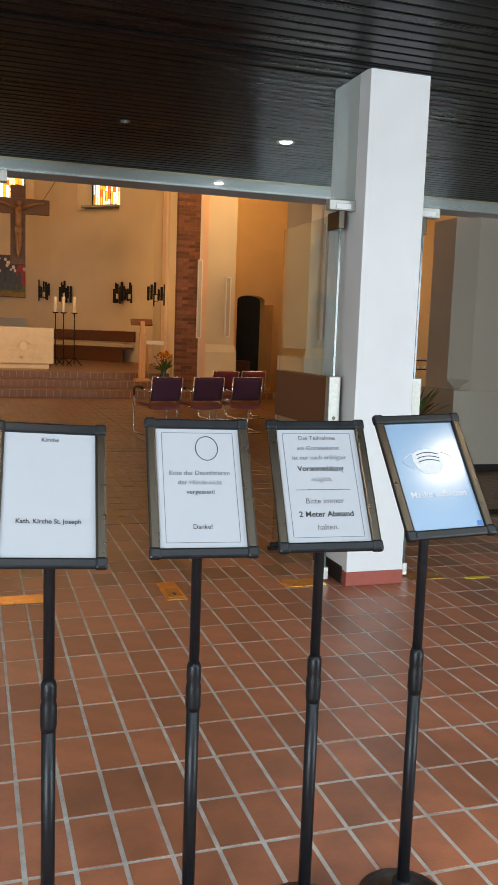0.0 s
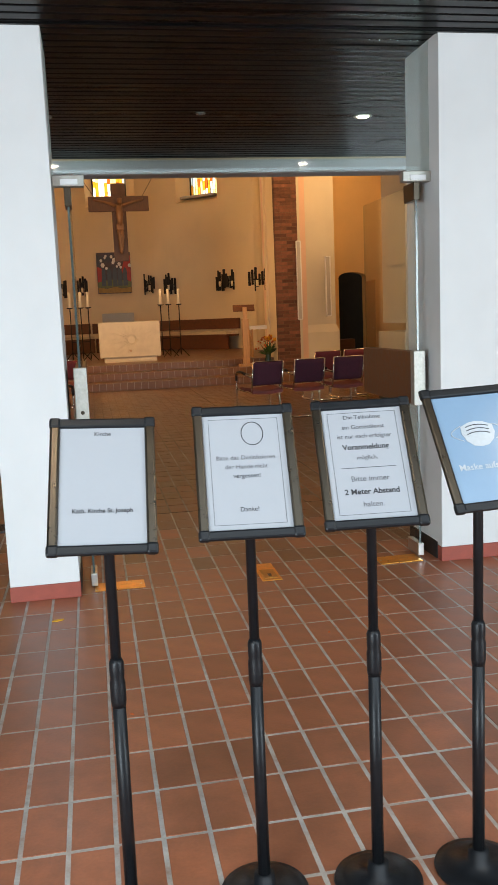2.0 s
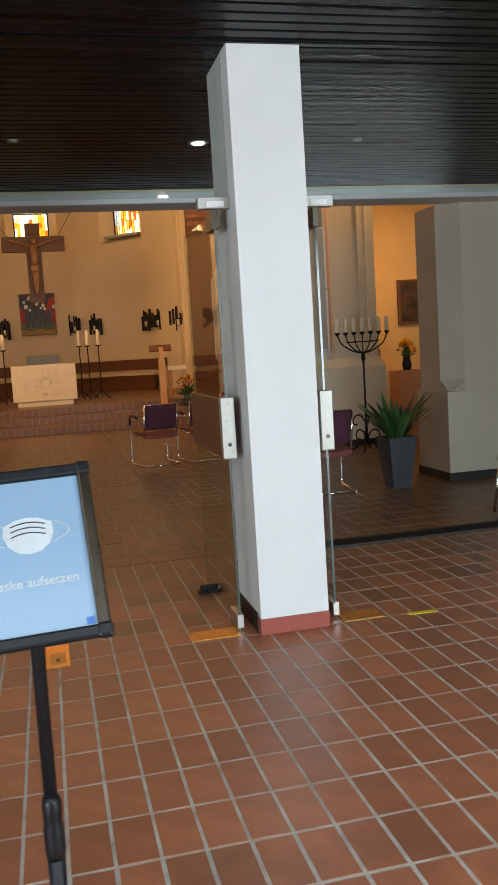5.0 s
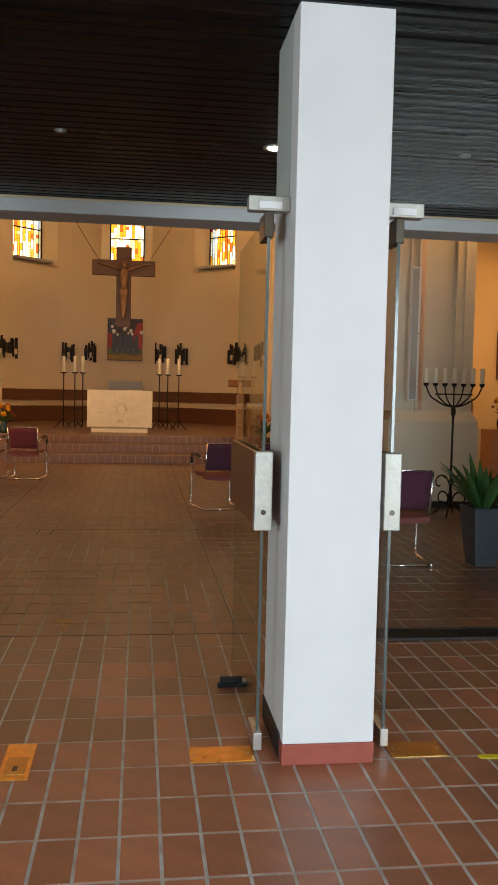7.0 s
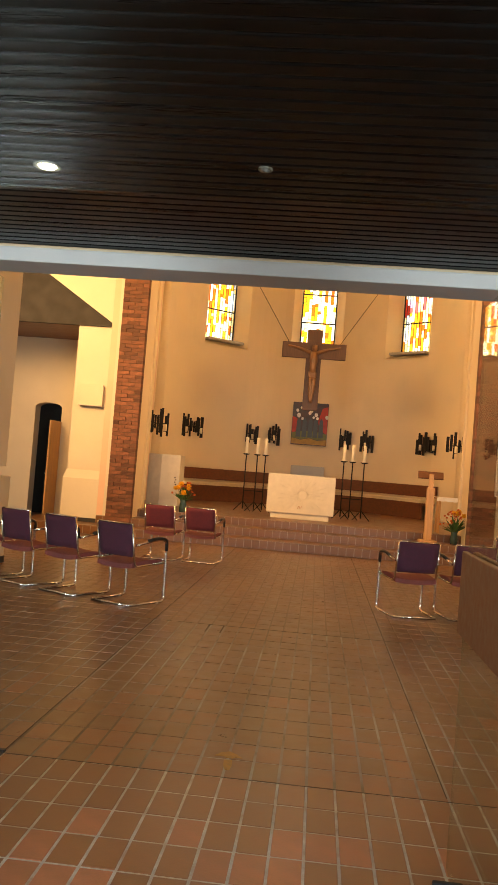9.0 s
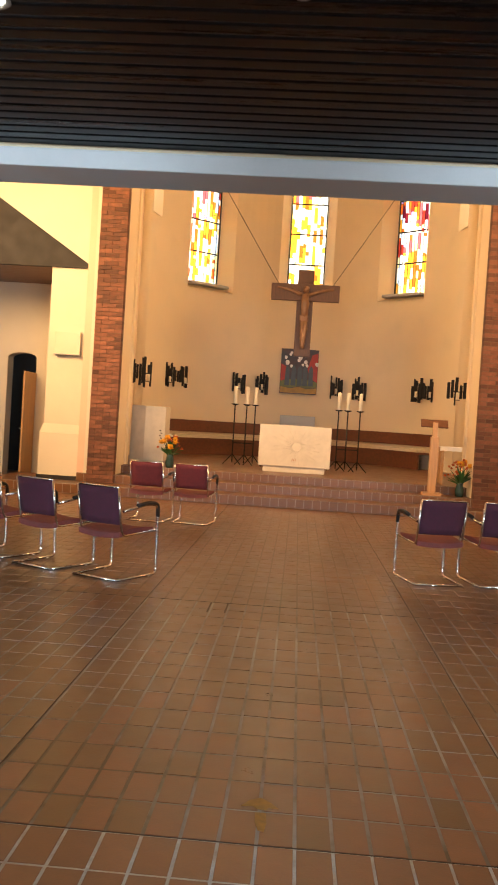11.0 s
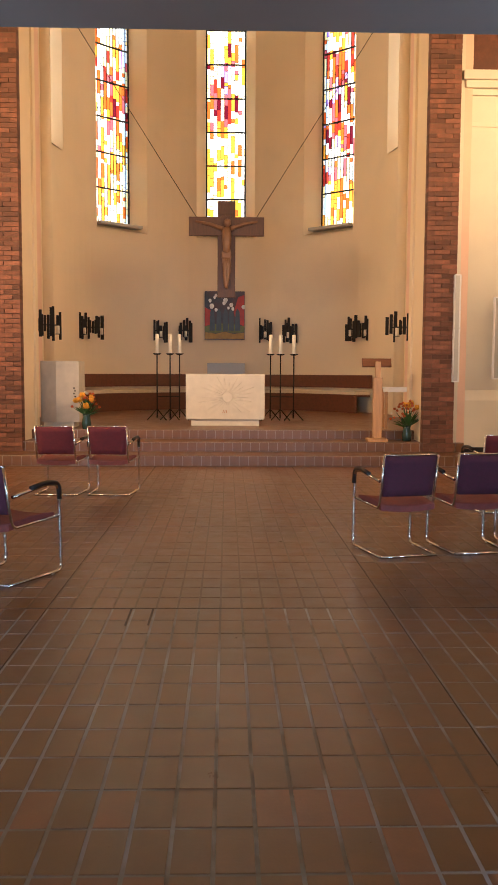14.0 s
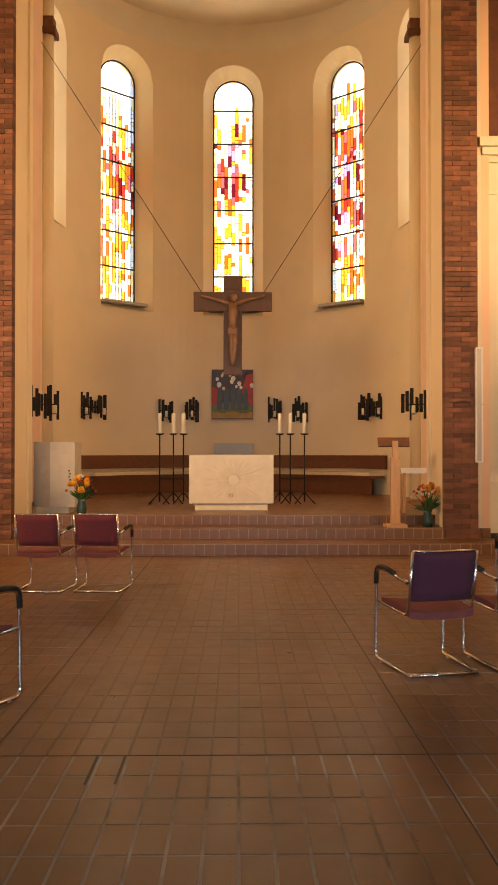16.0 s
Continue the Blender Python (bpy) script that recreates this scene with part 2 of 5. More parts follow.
M_RUBBER = mat("black_rubber", (0.012, 0.012, 0.012), 0.75, var=0.3, scale=40, bump=0.2)
M_ORANGETAPE = mat("orange_floor_plate", (0.74, 0.36, 0.06), 0.26, 0.85, var=0.25, scale=20, bump=0.06)
M_SEALANT = mat("brown_joint_sealant", (0.055, 0.03, 0.016), 0.7, var=0.4, scale=20)
M_LEAD = mat("dark_lead_cames", (0.02, 0.018, 0.017), 0.6, 0.4, bump=0.05)
M_GLASS = pane_mat("clear_door_glass", (0.90, 0.94, 0.92))
M_LEAFGLASS = pane_mat("clear_leaf_glass", (0.92, 0.95, 0.93), 0.035)
M_EDGE = mat("green_glass_edge", (0.06, 0.085, 0.08), 0.12, 0.0, var=0.1, scale=10, bump=0, coat=0.6)
M_LAMPON = glow("lit_lamp_lens", (1.0, 0.93, 0.78), 14.0)
M_SKYLIT = glow("bright_outdoor_haze", (1.0, 0.98, 0.93), 1.65)
M_SMOKED = mat("smoked_plastic", (0.05, 0.05, 0.05), 0.25, var=0.05, scale=10, bump=0)
M_LAMPOFF = mat("frosted_lamp_glass", (0.32, 0.32, 0.31), 0.3, var=0.05, scale=10, bump=0)
M_CEILW = mat("white_vault_plaster", (0.74, 0.66, 0.50), 0.9, var=0.06, scale=1.2, fine=40)
STAIN = [pane_mat("stained_glass_" + n, c, 0.05) for n, c in (
    ("white", (0.95, 0.93, 0.85)), ("pale_yellow", (0.96, 0.79, 0.38)), ("amber", (0.80, 0.34, 0.025)), ("orange", (0.66, 0.12, 0.012)),
    ("red", (0.42, 0.03, 0.015)), ("rose", (0.55, 0.10, 0.11)), ("ruby", (0.12, 0.005, 0.015)), ("lilac", (0.50, 0.30, 0.62)))]


# ---------- mesh helpers ----------
def box(bm, x0, x1, y0, y1, z0, z1, m=None, bevel=0.0):
    vs = []
    for x, y, z in ((x0, y0, z0), (x1, y0, z0), (x1, y1, z0), (x0, y1, z0), (x0, y0, z1), (x1, y0, z1), (x1, y1, z1), (x0, y1, z1)):
        p = Vector((x, y, z))
        vs.append(bm.verts.new(m @ p if m else p))
    fs = [bm.faces.new([vs[i] for i in q]) for q in ((0, 3, 2, 1), (4, 5, 6, 7), (0, 1, 5, 4), (1, 2, 6, 5), (2, 3, 7, 6), (3, 0, 4, 7))]
    if bevel:
        es = {e for f in fs for e in f.edges}
        bmesh.ops.bevel(bm, geom=list(es), offset=bevel, segments=2, affect="EDGES", profile=0.5)
    return bm


def tube(bm, pts, r, n=10, closed=False):
    """A round bar along points; r a number or one per point."""
    pts = [Vector(p) for p in pts]
    rings = []
    ref = None
    for i, p in enumerate(pts):
        a = pts[max(0, i - 1)]
        b = pts[min(len(pts) - 1, i + 1)]
        d = (b - a).normalized()
        if ref is None:
            ref = d.orthogonal().normalized()
        ref = (ref - d * ref.dot(d))
        ref = ref.normalized() if ref.length > 1e-6 else d.orthogonal().normalized()
        o = d.cross(ref)
        rr = r[i] if isinstance(r, (list, tuple)) else r
        rings.append([bm.verts.new(p + (ref * math.cos(k * math.tau / n) + o * math.sin(k * math.tau / n)) * rr) for k in range(n)])
    for u, v in zip(rings, rings[1:]):
        for k in range(n):
            bm.faces.new((u[k], u[(k + 1) % n], v[(k + 1) % n], v[k])).smooth = True
    bm.faces.new(rings[0][::-1])
    bm.faces.new(rings[-1])
    return bm


def bend(pts, r=0.05, n=5):
    """Rounds the inner corners of a line of points."""
    pts = [Vector(p) for p in pts]
    out = [pts[0]]
    for a, b, c in zip(pts, pts[1:], pts[2:]):
        u, v = (a - b), (c - b)
        k = min(r, u.length * 0.45, v.length * 0.45)
        p, q = b + u.normalized() * k, b + v.normalized() * k
        for i in range(n + 1):
            s = i / n
            out.append(p * (1 - s) ** 2 + b * 2 * s * (1 - s) + q * s * s)
    out.append(pts[-1])
    return out


def lathe(bm, prof, n=20, at=(0, 0, 0)):
    """A turned body: rows of radius and height."""
    at = Vector(at)
    rings = [[bm.verts.new(at + Vector((max(r, 1e-4) * math.cos(k * math.tau / n), max(r, 1e-4) * math.sin(k * math.tau / n), z))) for k in range(n)] for r, z in prof]
    for u, v in zip(rings, rings[1:]):
        for k in range(n):
            bm.faces.new((u[k], u[(k + 1) % n], v[(k + 1) % n], v[k])).smooth = True
    bm.faces.new(rings[0][::-1])
    bm.faces.new(rings[-1])
    return bm


def prism(bm, poly, y0, y1, axes="xz"):
    """A flat outline given thickness."""
    def at(a, b, h):
        return {"xz": (a, h, b), "xy": (a, b, h), "yz": (h, a, b)}[axes]
    lo = [bm.verts.new(at(a, b, y0)) for a, b in poly]
    hi = [bm.verts.new(at(a, b, y1)) for a, b in poly]
    n = len(poly)
    bm.faces.new(lo[::-1])
    bm.faces.new(hi)
    for i in range(n):
        bm.faces.new((lo[i], lo[(i + 1) % n], hi[(i + 1) % n], hi[i]))
    bmesh.ops.recalc_face_normals(bm, faces=bm.faces[:])
    return bm


def mesh_ob(name, bm, material):
    bmesh.ops.recalc_face_normals(bm, faces=bm.faces[:])
    me = bpy.data.meshes.new(name)
    bm.to_mesh(me)
    bm.free()
    for m in (material if isinstance(material, (list, tuple)) else [material]):
        me.materials.append(m)
    return new(name, me)


def part(name, bm, material, parent, label=""):
    ob = mesh_ob(name, bm, material)
    ob.parent = parent
    return tagged(ob, label) if label else ob


def thing(name, label, category, m=None, group="", kind=""):
    ob = tagged(new(name), label, category, group, kind)
    ob.empty_display_size = 0.1
    if m is not None:
        ob.matrix_basis = m
    return ob


def B():
    return bmesh.new()


def solid(name, bm, material, label="", category="", kind="structure", group=""):
    return tagged(mesh_ob(name, bm, material), label, category, group, kind)


def words(name, body, size, material, parent, m, label="", bold=0.0):
    cu = bpy.data.curves.new(name, "FONT")
    cu.body, cu.size, cu.align_x, cu.align_y, cu.extrude, cu.offset = body, size, "CENTER", "CENTER", 0.0002, bold
    tmp = bpy.data.objects.new(name, cu)
    me = bpy.data.meshes.new_from_object(tmp)
    bpy.data.objects.remove(tmp)
    me.materials.clear()
    me.materials.append(material)
    ob = new(name, me)
    ob.parent = parent
    ob.matrix_basis = m
    return tagged(ob, label) if label else ob


# ---------- floor ----------
TX, TY, X0, Y0, JOINT = 0.1355, 0.2605, -1.035, 0.03, 0.0088
bm = B()
box(bm, -9.2, 7.1, -6.85, Y0 + 7 * TY, -0.25, -0.0016)
for f in bm.faces:
    f.material_index = 0
k0 = len(bm.faces)
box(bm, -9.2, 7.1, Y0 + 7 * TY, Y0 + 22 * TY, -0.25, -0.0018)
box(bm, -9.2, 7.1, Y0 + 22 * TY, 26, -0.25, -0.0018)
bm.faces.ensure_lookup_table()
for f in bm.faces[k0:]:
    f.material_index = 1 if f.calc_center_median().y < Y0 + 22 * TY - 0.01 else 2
floor = solid("floor", bm, [M_GROUT, M_GROUT_WORN_SHEEN, M_GROUT_OLD], "red-brown clay tile floor with pale worn grout joints", "floor")

# brick-red steps up to the choir, with upright edging tiles
STEPS = ((13.95, 0.0, 0.17), (14.65, 0.17, 0.33), (15.3, 0.33, 0.49))
step_obs = []
for y, z0, z1 in STEPS:
    bm = B()
    half = 5.6 if z0 == 0 else 4.05
    box(bm, A - half, A + half, y + 0.012, 26 if z1 > 0.4 else y + 2.0, z0 - 0.02 if z0 else -0.002, z1, bevel=0.004)
    step_obs.append((solid("step", bm, M_TILE_NAVE, "low red-brown clay tile step before the altar", "step"), y, z0, z1, half))

# dark movement joints in the nave floor
for x0, x1, y0, y1 in ((0.037, 0.043, 1.9, 13.94), (-2.133, -2.127, 1.9, 13.94), (-3.2, 0.9, 5.763, 5.768), (-4.5, 2.2, 1.851, 1.855)):
    solid("floor_joint", box(B(), x0, x1, y0, y1, -0.001, 0.0012), M_SEALANT, "thin dark movement joint between the floor tiles", "joint")
for x in (-1.601, -1.465):
    solid("floor_joint", box(B(), x, x + 0.012, 5.4, 5.75, -0.001, 0.0012), M_SEALANT, "short dark filled joint between floor tiles", "joint")

# ---------- porch: ceiling, beam, pillars ----------
def slat_section(y):
    """Section of one ceiling slat: flat below, with rounded long edges."""
    k = [(math.sin(i / 5 * math.pi / 2), math.cos(i / 5 * math.pi / 2)) for i in range(6)]
    r = 0.012
    return [(y + 0.092 - r + r * a, 2.97 + r - r * b) for a, b in k] + [(y + 0.092, 2.995), (y, 2.995)] + [(y + r - r * b, 2.97 + r - r * a) for a, b in k]


bm = B()
y = -3.92
while y < 3.55:
    prism(bm, slat_section(y), -9.0, 6.9, "yz")
    y += 0.102
box(bm, -9.0, 6.9, -3.9, 3.655, 2.998, 3.25)
# ceiling left open between these strips for the added porch fill lamp
box(bm, -9.0, -3.85, -6.65, -3.9, 3.0, 3.25)
box(bm, 2.25, 6.9, -6.65, -3.9, 3.0, 3.25)
box(bm, -9.0, 6.9, -0.02, 0.02, 2.962, 2.99)
solid("ceiling", bm, M_SLAT, "dark lacquered slatted timber ceiling under the gallery", "ceiling")
bm = B()
box(bm, -9.0, 6.9, 3.62, 4.0, 2.85, 2.955, bevel=0.008)
solid("trim_beam", bm, M_BEAM, "pale grey painted beam along the gallery edge", "beam")
bm = B()
box(bm, -9.0, 6.9, 3.66, 4.0, 2.96, 13.0)
solid("wall_gallery", bm, M_CREAM, "plain cream wall above the gallery edge", "wall")


def pillar(x):
    p = thing("pillar", "white painted square pillar with a red painted foot", "pillar", pose(x, 0, 0), "pillars of the glass front", "structure")
    b = box(B(), 0, 0.372, 0, 0.5, 0.085, 2.97, bevel=0.004)
    part("shaft", b, M_WHITE, p)
    part("foot", box(B(), -0.003, 0.375, -0.004, 0.06, 0, 0.085, bevel=0.003), M_REDBASE, p, "red painted foot")
    part("skirting", box(B(), -0.006, 0.378, 0.062, 0.506, 0, 0.105, bevel=0.003), M_BLACK, p, "black skirting")
    return p


for x in (0, -2.479, 3.4, -5.9):
    pillar(x)


def glass_door(x, side, y=0.14):
    """A frameless leaf standing open into the nave; side: +1 opens to the right of its hinge pillar."""
    d = thing("glass_door", "frameless clear glass door standing open, with a wooden push board", "door", pose(x, y, 0), "glass doors of the porch", "structure")
    g = part("pane", box(B(), -0.005, 0.005, 0.0, 0.94, 0.03, 2.19), M_LEAFGLASS, d, "clear glass pane")
    g.visible_shadow = False
    part("edge", box(B(), -0.006, 0.006, -0.004, 0.0, 0.03, 2.19), M_EDGE, d, "greenish polished glass edge")
    part("edge", box(B(), -0.005, 0.005, 0.9405, 0.944, 0.03, 2.19), M_LEAFGLASS, d, "clear glass edge").visible_shadow = False
    part("push_board", box(B(), 0.008, 0.032, 0.03, 0.92, 0.93, 1.24, bevel=0.004), M_DARKWOOD, d, "brown wooden push board")
    part("push_board", box(B(), -0.032, -0.008, 0.03, 0.92, 0.93, 1.24, bevel=0.004), M_DARKWOOD, d, "brown wooden push board")
    lp = part("lock_plate", box(B(), -0.036, 0.036, -0.03, 0.028, 0.925, 1.245, bevel=0.004), M_ALU, d, "scuffed aluminium lock plate")
    part("lock_cylinder", tube(B(), [(0, -0.034, 1.0), (0, -0.026, 1.0)], 0.011, 12), M_BRONZE, lp, "steel lock cylinder")
    part("bottom_fitting", box(B(), -0.018, 0.018, -0.02, 0.16, 0.012, 0.085, bevel=0.003), M_STEEL, d, "steel pivot shoe")
    part("top_fitting", box(B(), -0.018, 0.018, -0.015, 0.15, 2.10, 2.2, bevel=0.003), M_BRONZE, d, "dark metal top patch")
    part("pivot", tube(B(), [(0, 0.02, 2.16), (0, 0.02, 2.24)], 0.012), M_STEEL, d)
    return d


# leaf, bracket and transom for each bay
for x in (-0.082, 0.454, -2.03, 3.33):
    glass_door(x, 1)
for x0, x1 in ((-0.168, -0.002), (0.374, 0.548), (-2.105, -1.94), (3.23, 3.398)):
    b = thing("door_bracket", "pale metal clamp holding the glass above the door", "bracket", pose((x0 + x1) / 2, 0.14, 2.2), "brackets of the glass doors", "structure")
    h = (x1 - x0) / 2
    part("plate", box(B(), -h, h, -0.03, 0.03, 0.0, 0.058, bevel=0.004), M_ALU, b)
    part("cover", box(B(), -h * 0.5, h * 0.6, -0.036, -0.03, 0.008, 0.036, bevel=0.001), M_WHITE, b, "pale cover plate")
for n, (x0, x1) in enumerate(((-2.105, -0.002), (0.374, 3.398), (-5.52, -2.48))):
    g = solid(f"window_{n + 1}", box(B(), x0, x1, 0.135, 0.145, 2.262, 2.965), M_GLASS, "clear frameless glass panel above the doors", "window")
    g.visible_shadow = False

# porch side walls and entrance front behind the visitor
bm = B()
box(bm, -9.2, -9.0, -6.65, 18.0, 0, 3.4)
solid("wall_west", bm, M_CREAM, "plain cream side wall", "wall")
bm = B()
box(bm, 6.9, 7.1, -6.65, 18.0, 0, 3.4)
solid("wall_east", bm, M_CREAM, "plain cream side wall", "wall")
bm = B()
box(bm, -9.2, 7.1, -6.85, -6.65, 2.95, 3.3)
for x0, x1 in ((-9.2, -6.6), (-3.6, -2.6), (0.8, 1.55), (4.55, 7.1)):
    box(bm, x0, x1, -6.85, -6.65, 0, 2.95)
for x0, x1 in ((-6.6, -3.6), (1.55, 4.55)):
    box(bm, x0, x1, -6.85, -6.65, 2.66, 2.95)
    box(bm, x0, x1, -6.85, -6.65, 0, 0.14)
solid("wall_entrance", bm, M_WHITE, "white entrance wall with two wide glazed openings", "wall")
for x0, x1 in ((-2.6, -0.905), (-0.895, 0.8)):
    solid("door_entrance", box(B(), x0, x1, -6.82, -6.70, 0.01, 2.95, bevel=0.01), M_DARKWOOD, "closed dark wooden entrance door leaf", "door")

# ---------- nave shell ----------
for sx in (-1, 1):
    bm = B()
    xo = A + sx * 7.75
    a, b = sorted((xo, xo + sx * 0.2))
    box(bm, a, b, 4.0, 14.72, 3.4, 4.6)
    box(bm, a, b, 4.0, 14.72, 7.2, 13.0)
    # the gap between z 4.6 and 7.2 is assumed, made for the fill lamp
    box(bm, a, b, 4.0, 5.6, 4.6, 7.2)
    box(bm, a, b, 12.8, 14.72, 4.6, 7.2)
    solid("wall_nave", bm, M_CREAM, "cream upper nave wall with an assumed wide high opening", "wall")
bm = B()
box(bm, -9.2, 7.1, 3.7, 26, 13.0, 13.2)
solid("ceiling_nave", bm, M_CEILW, "pale plaster ceiling of the nave", "ceiling")


for sx in (-1, 1):
    a, b = sorted((A + sx * 7.75, A + sx * 7.95))
    solid("wall_side_room", box(B(), a, b, 14.72, 18.0, 3.4, 13.0), M_CREAM, "plain cream wall of the side room", "wall")


def choir_side(sx):
    """End wall of the nave beside the choir opening: plastered pier, and the wall over it."""
    def X(o0, o1):
        return sorted((A + sx * o0, A + sx * o1))
    a, b = X(4.0, 4.82)
    lo, hi = X(4.06, 4.76)
    ztop = 6.05 if sx > 0 else 4.18
    bm = B()
    box(bm, a, b, 14.72, 15.6, 0.17, 1.05, bevel=0.006)
    box(bm, lo, hi, 14.78, 15.6, 1.05, ztop)
    for q in (((a, 14.72, 1.05), (b, 14.72, 1.05), (hi, 14.78, 1.22), (lo, 14.78, 1.22)), ((a, 14.72, 1.05), (lo, 14.78, 1.22), (lo, 15.6, 1.22), (a, 15.6, 1.05))):
        bm.faces.new([bm.verts.new(p) for p in q])
    courses = []
    if sx > 0:
        for g, z0, z1 in ((0.02, 5.55, 5.62), (0.05, 6.05, 6.15), (0.12, 6.15, 6.27), (0.17, 6.27, 6.42)):
            courses.append(box(B(), lo - g, hi + g, 14.78 - g, 15.6, z0, z1, bevel=0.01))
    pier_ob = solid("wall_pier", bm, M_PIERWHITE, "cream plastered pier beside the choir", "pier")
    for c in courses:
        part("moulding", c, M_PIERWHITE, pier_ob)
    solid("baseboard", box(B(), a - 0.01, b + 0.01, 14.705, 15.61, 0.165, 0.25, bevel=0.003), M_BLACK, "black skirting round the pier", "skirting")
    a2, b2_ = X(3.86, 3.93)
    solid("trim_band", box(B(), a2, b2_, 14.70, 15.5, 0.17, 12.9), M_PIERWHITE, "narrow cream plaster band beside the brick", "trim")
    a2, b2_ = X(3.93, 4.06)
    solid("trim_strip", box(B(), a2, b2_, 14.71, 15.5, 0.17, 12.9), M_PINK, "narrow rose plaster strip beside the pier", "trim")
    if sx > 0:
        solid("wall_pier_top", box(B(), lo, hi, 14.85, 15.6, 6.42, 13.0), M_BRICK, "red brick wall above the cornice", "wall")
    else:
        o = [(4.04, 4.22), (7.85, 6.75), (7.85, 13.0), (4.04, 13.0)]
        solid("wall_gable", prism(B(), [(A + sx * u, z) for u, z in o], 14.73, 14.9), M_PIERWHITE, "cream wall with a sloping lower edge", "wall")
        # added flat infill, near-black in place of the dim ceiling further back
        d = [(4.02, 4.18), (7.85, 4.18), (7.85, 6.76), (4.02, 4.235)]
        solid("ceiling_panel", prism(B(), [(A + sx * u, z) for u, z in d], 14.722, 14.84), M_DARK, "near-black sheet standing in for the dim ceiling behind the sloping wall", "panel")
        lo3, hi3 = X(4.06, 7.9)
        solid("ceiling_side", box(B(), lo3, hi3, 14.84, 18.0, 4.18, 4.28), M_DARKWOOD, "dark timber ceiling of the side room", "ceiling")


for sx in (-1, 1):
    choir_side(sx)

# back walls of the side rooms, each with an arched dark doorway
def back_wall(name, x0, x1, d0, d1, ztop, y, zf, material):
    bm = B()
    c, r = (d0 + d1) / 2, (d1 - d0) / 2
    zs = ztop - r * 0.35
    top = [(c - r * math.cos(k / 10 * math.pi), zs + r * 0.35 * math.sin(k / 10 * math.pi)) for k in range(11)]
    prism(bm, [(x0, 0), (d0, 0)] + top[:6] + [(c, zf), (x0, zf)], y, y + 0.35)
    prism(bm, [(x1, zf), (c, zf)] + top[5:] + [(d1, 0), (x1, 0)], y, y + 0.35)
    return solid(name, bm, material, "plastered wall with an arched doorway", "wall")


back_wall("wall_side_east", 3.3, 6.9, 4.45, 5.2, 2.5, 17.0, 13.0, M_OCHRE)
back_wall("wall_side_west", -9.0, -5.2, -7.35, -6.72, 2.68, 17.0, 4.2, M_PIERWHITE)
# end walls coloured near-black to stand in for the shade inside the passages
solid("wall_dark_east", box(B(), 3.8, 6.0, 18.6, 18.7, 0, 4), M_DARK, "near-black wall with the passage's darkness in its colour", "wall")
solid("wall_dark_west", box(B(), -8.4, -5.6, 18.6, 18.7, 0, 4), M_DARK, "near-black wall with the passage's darkness in its colour", "wall")
bm = B()
box(bm, 4.62, 5.1, 17.75, 18.1, 0.0, 0.75, bevel=0.01)
solid("cupboard", bm, M_DARKWOOD, "low dark wooden cupboard in the doorway", "cupboard", "")
for sx, xa in ((1, 5.2), (-1, -6.72)):
    d = thing("door", "open wooden door leaf beside the arched doorway", "door", pose(xa, 17.0, 0, 0, 0, 0), "", "structure")
    part("leaf", box(B(), -0.02, 0.02, -0.75, -0.01, 0.02, 2.25, bevel=0.004), M_OAK if sx < 0 else M_OCHRE, d)
    part("handle", tube(B(), [(-0.03, -0.68, 1.05), (-0.07, -0.68, 1.05), (-0.07, -0.58, 1.05)], 0.009), M_STEEL, d)

# ---------- choir and apse ----------
R, YC = 4.1, 20.2
ZSILL, ZSPR, HALF, DEEP = 5.40, 11.15, 0.535, 0.42
WIN = ((-42.0, 1.0), (0.0, 1.0), (42.0, 1.0), (-80.0, 0.7), (80.0, 0.7))


def arch_z(u, half, spring):
    return spring + math.sqrt(max(0.0, half * half - u * u))


def curved(bm, rad, widths, sill):
    """Curved wall of the given radius with round-arched openings of half-width widths."""
    spans = []
    for (ang, k) in WIN:
        w = widths * k
        h = math.degrees(math.asin(w / rad))
        spans.append((ang - h, ang + h, ang, w, sill if abs(ang) < 60 else sill + 1.6))
    spans.sort()
    th = -90.0
    grid = []
    for a0, a1, c, w, sl in spans:
        n = max(2, int((a0 - th) / 3))
        for i in range(n):
            grid.append((th + (a0 - th) * i / n, th + (a0 - th) * (i + 1) / n, None))
        for i in range(18):
            grid.append((a0 + (a1 - a0) * i / 18, a0 + (a1 - a0) * (i + 1) / 18, (c, w, sl)))
        th = a1
    for i in range(4):
        grid.append((th + (90 - th) * i / 4, th + (90 - th) * (i + 1) / 4, None))

    def P(t, z):
        return bm.verts.new((A + math.sin(radians(t)) * rad, YC + math.cos(radians(t)) * rad, z))

    for t0, t1, win in grid:
        if win is None:
            bm.faces.new((P(t0, 0.0), P(t1, 0.0), P(t1, 13.0), P(t0, 13.0)))
        else:
            c, w, sl = win
            bm.faces.new((P(t0, 0.0), P(t1, 0.0), P(t1, sl), P(t0, sl)))
            z0 = arch_z(math.sin(radians(t0 - c)) * rad, w, ZSPR)
            z1 = arch_z(math.sin(radians(t1 - c)) * rad, w, ZSPR)
            bm.faces.new((P(t0, z0), P(t1, z1), P(t1, 13.0), P(t0, 13.0)))


bm = B()
INNER = 0.80
curved(bm, R, INNER, ZSILL - 0.22)
curved(bm, R + 0.5, HALF, ZSILL)
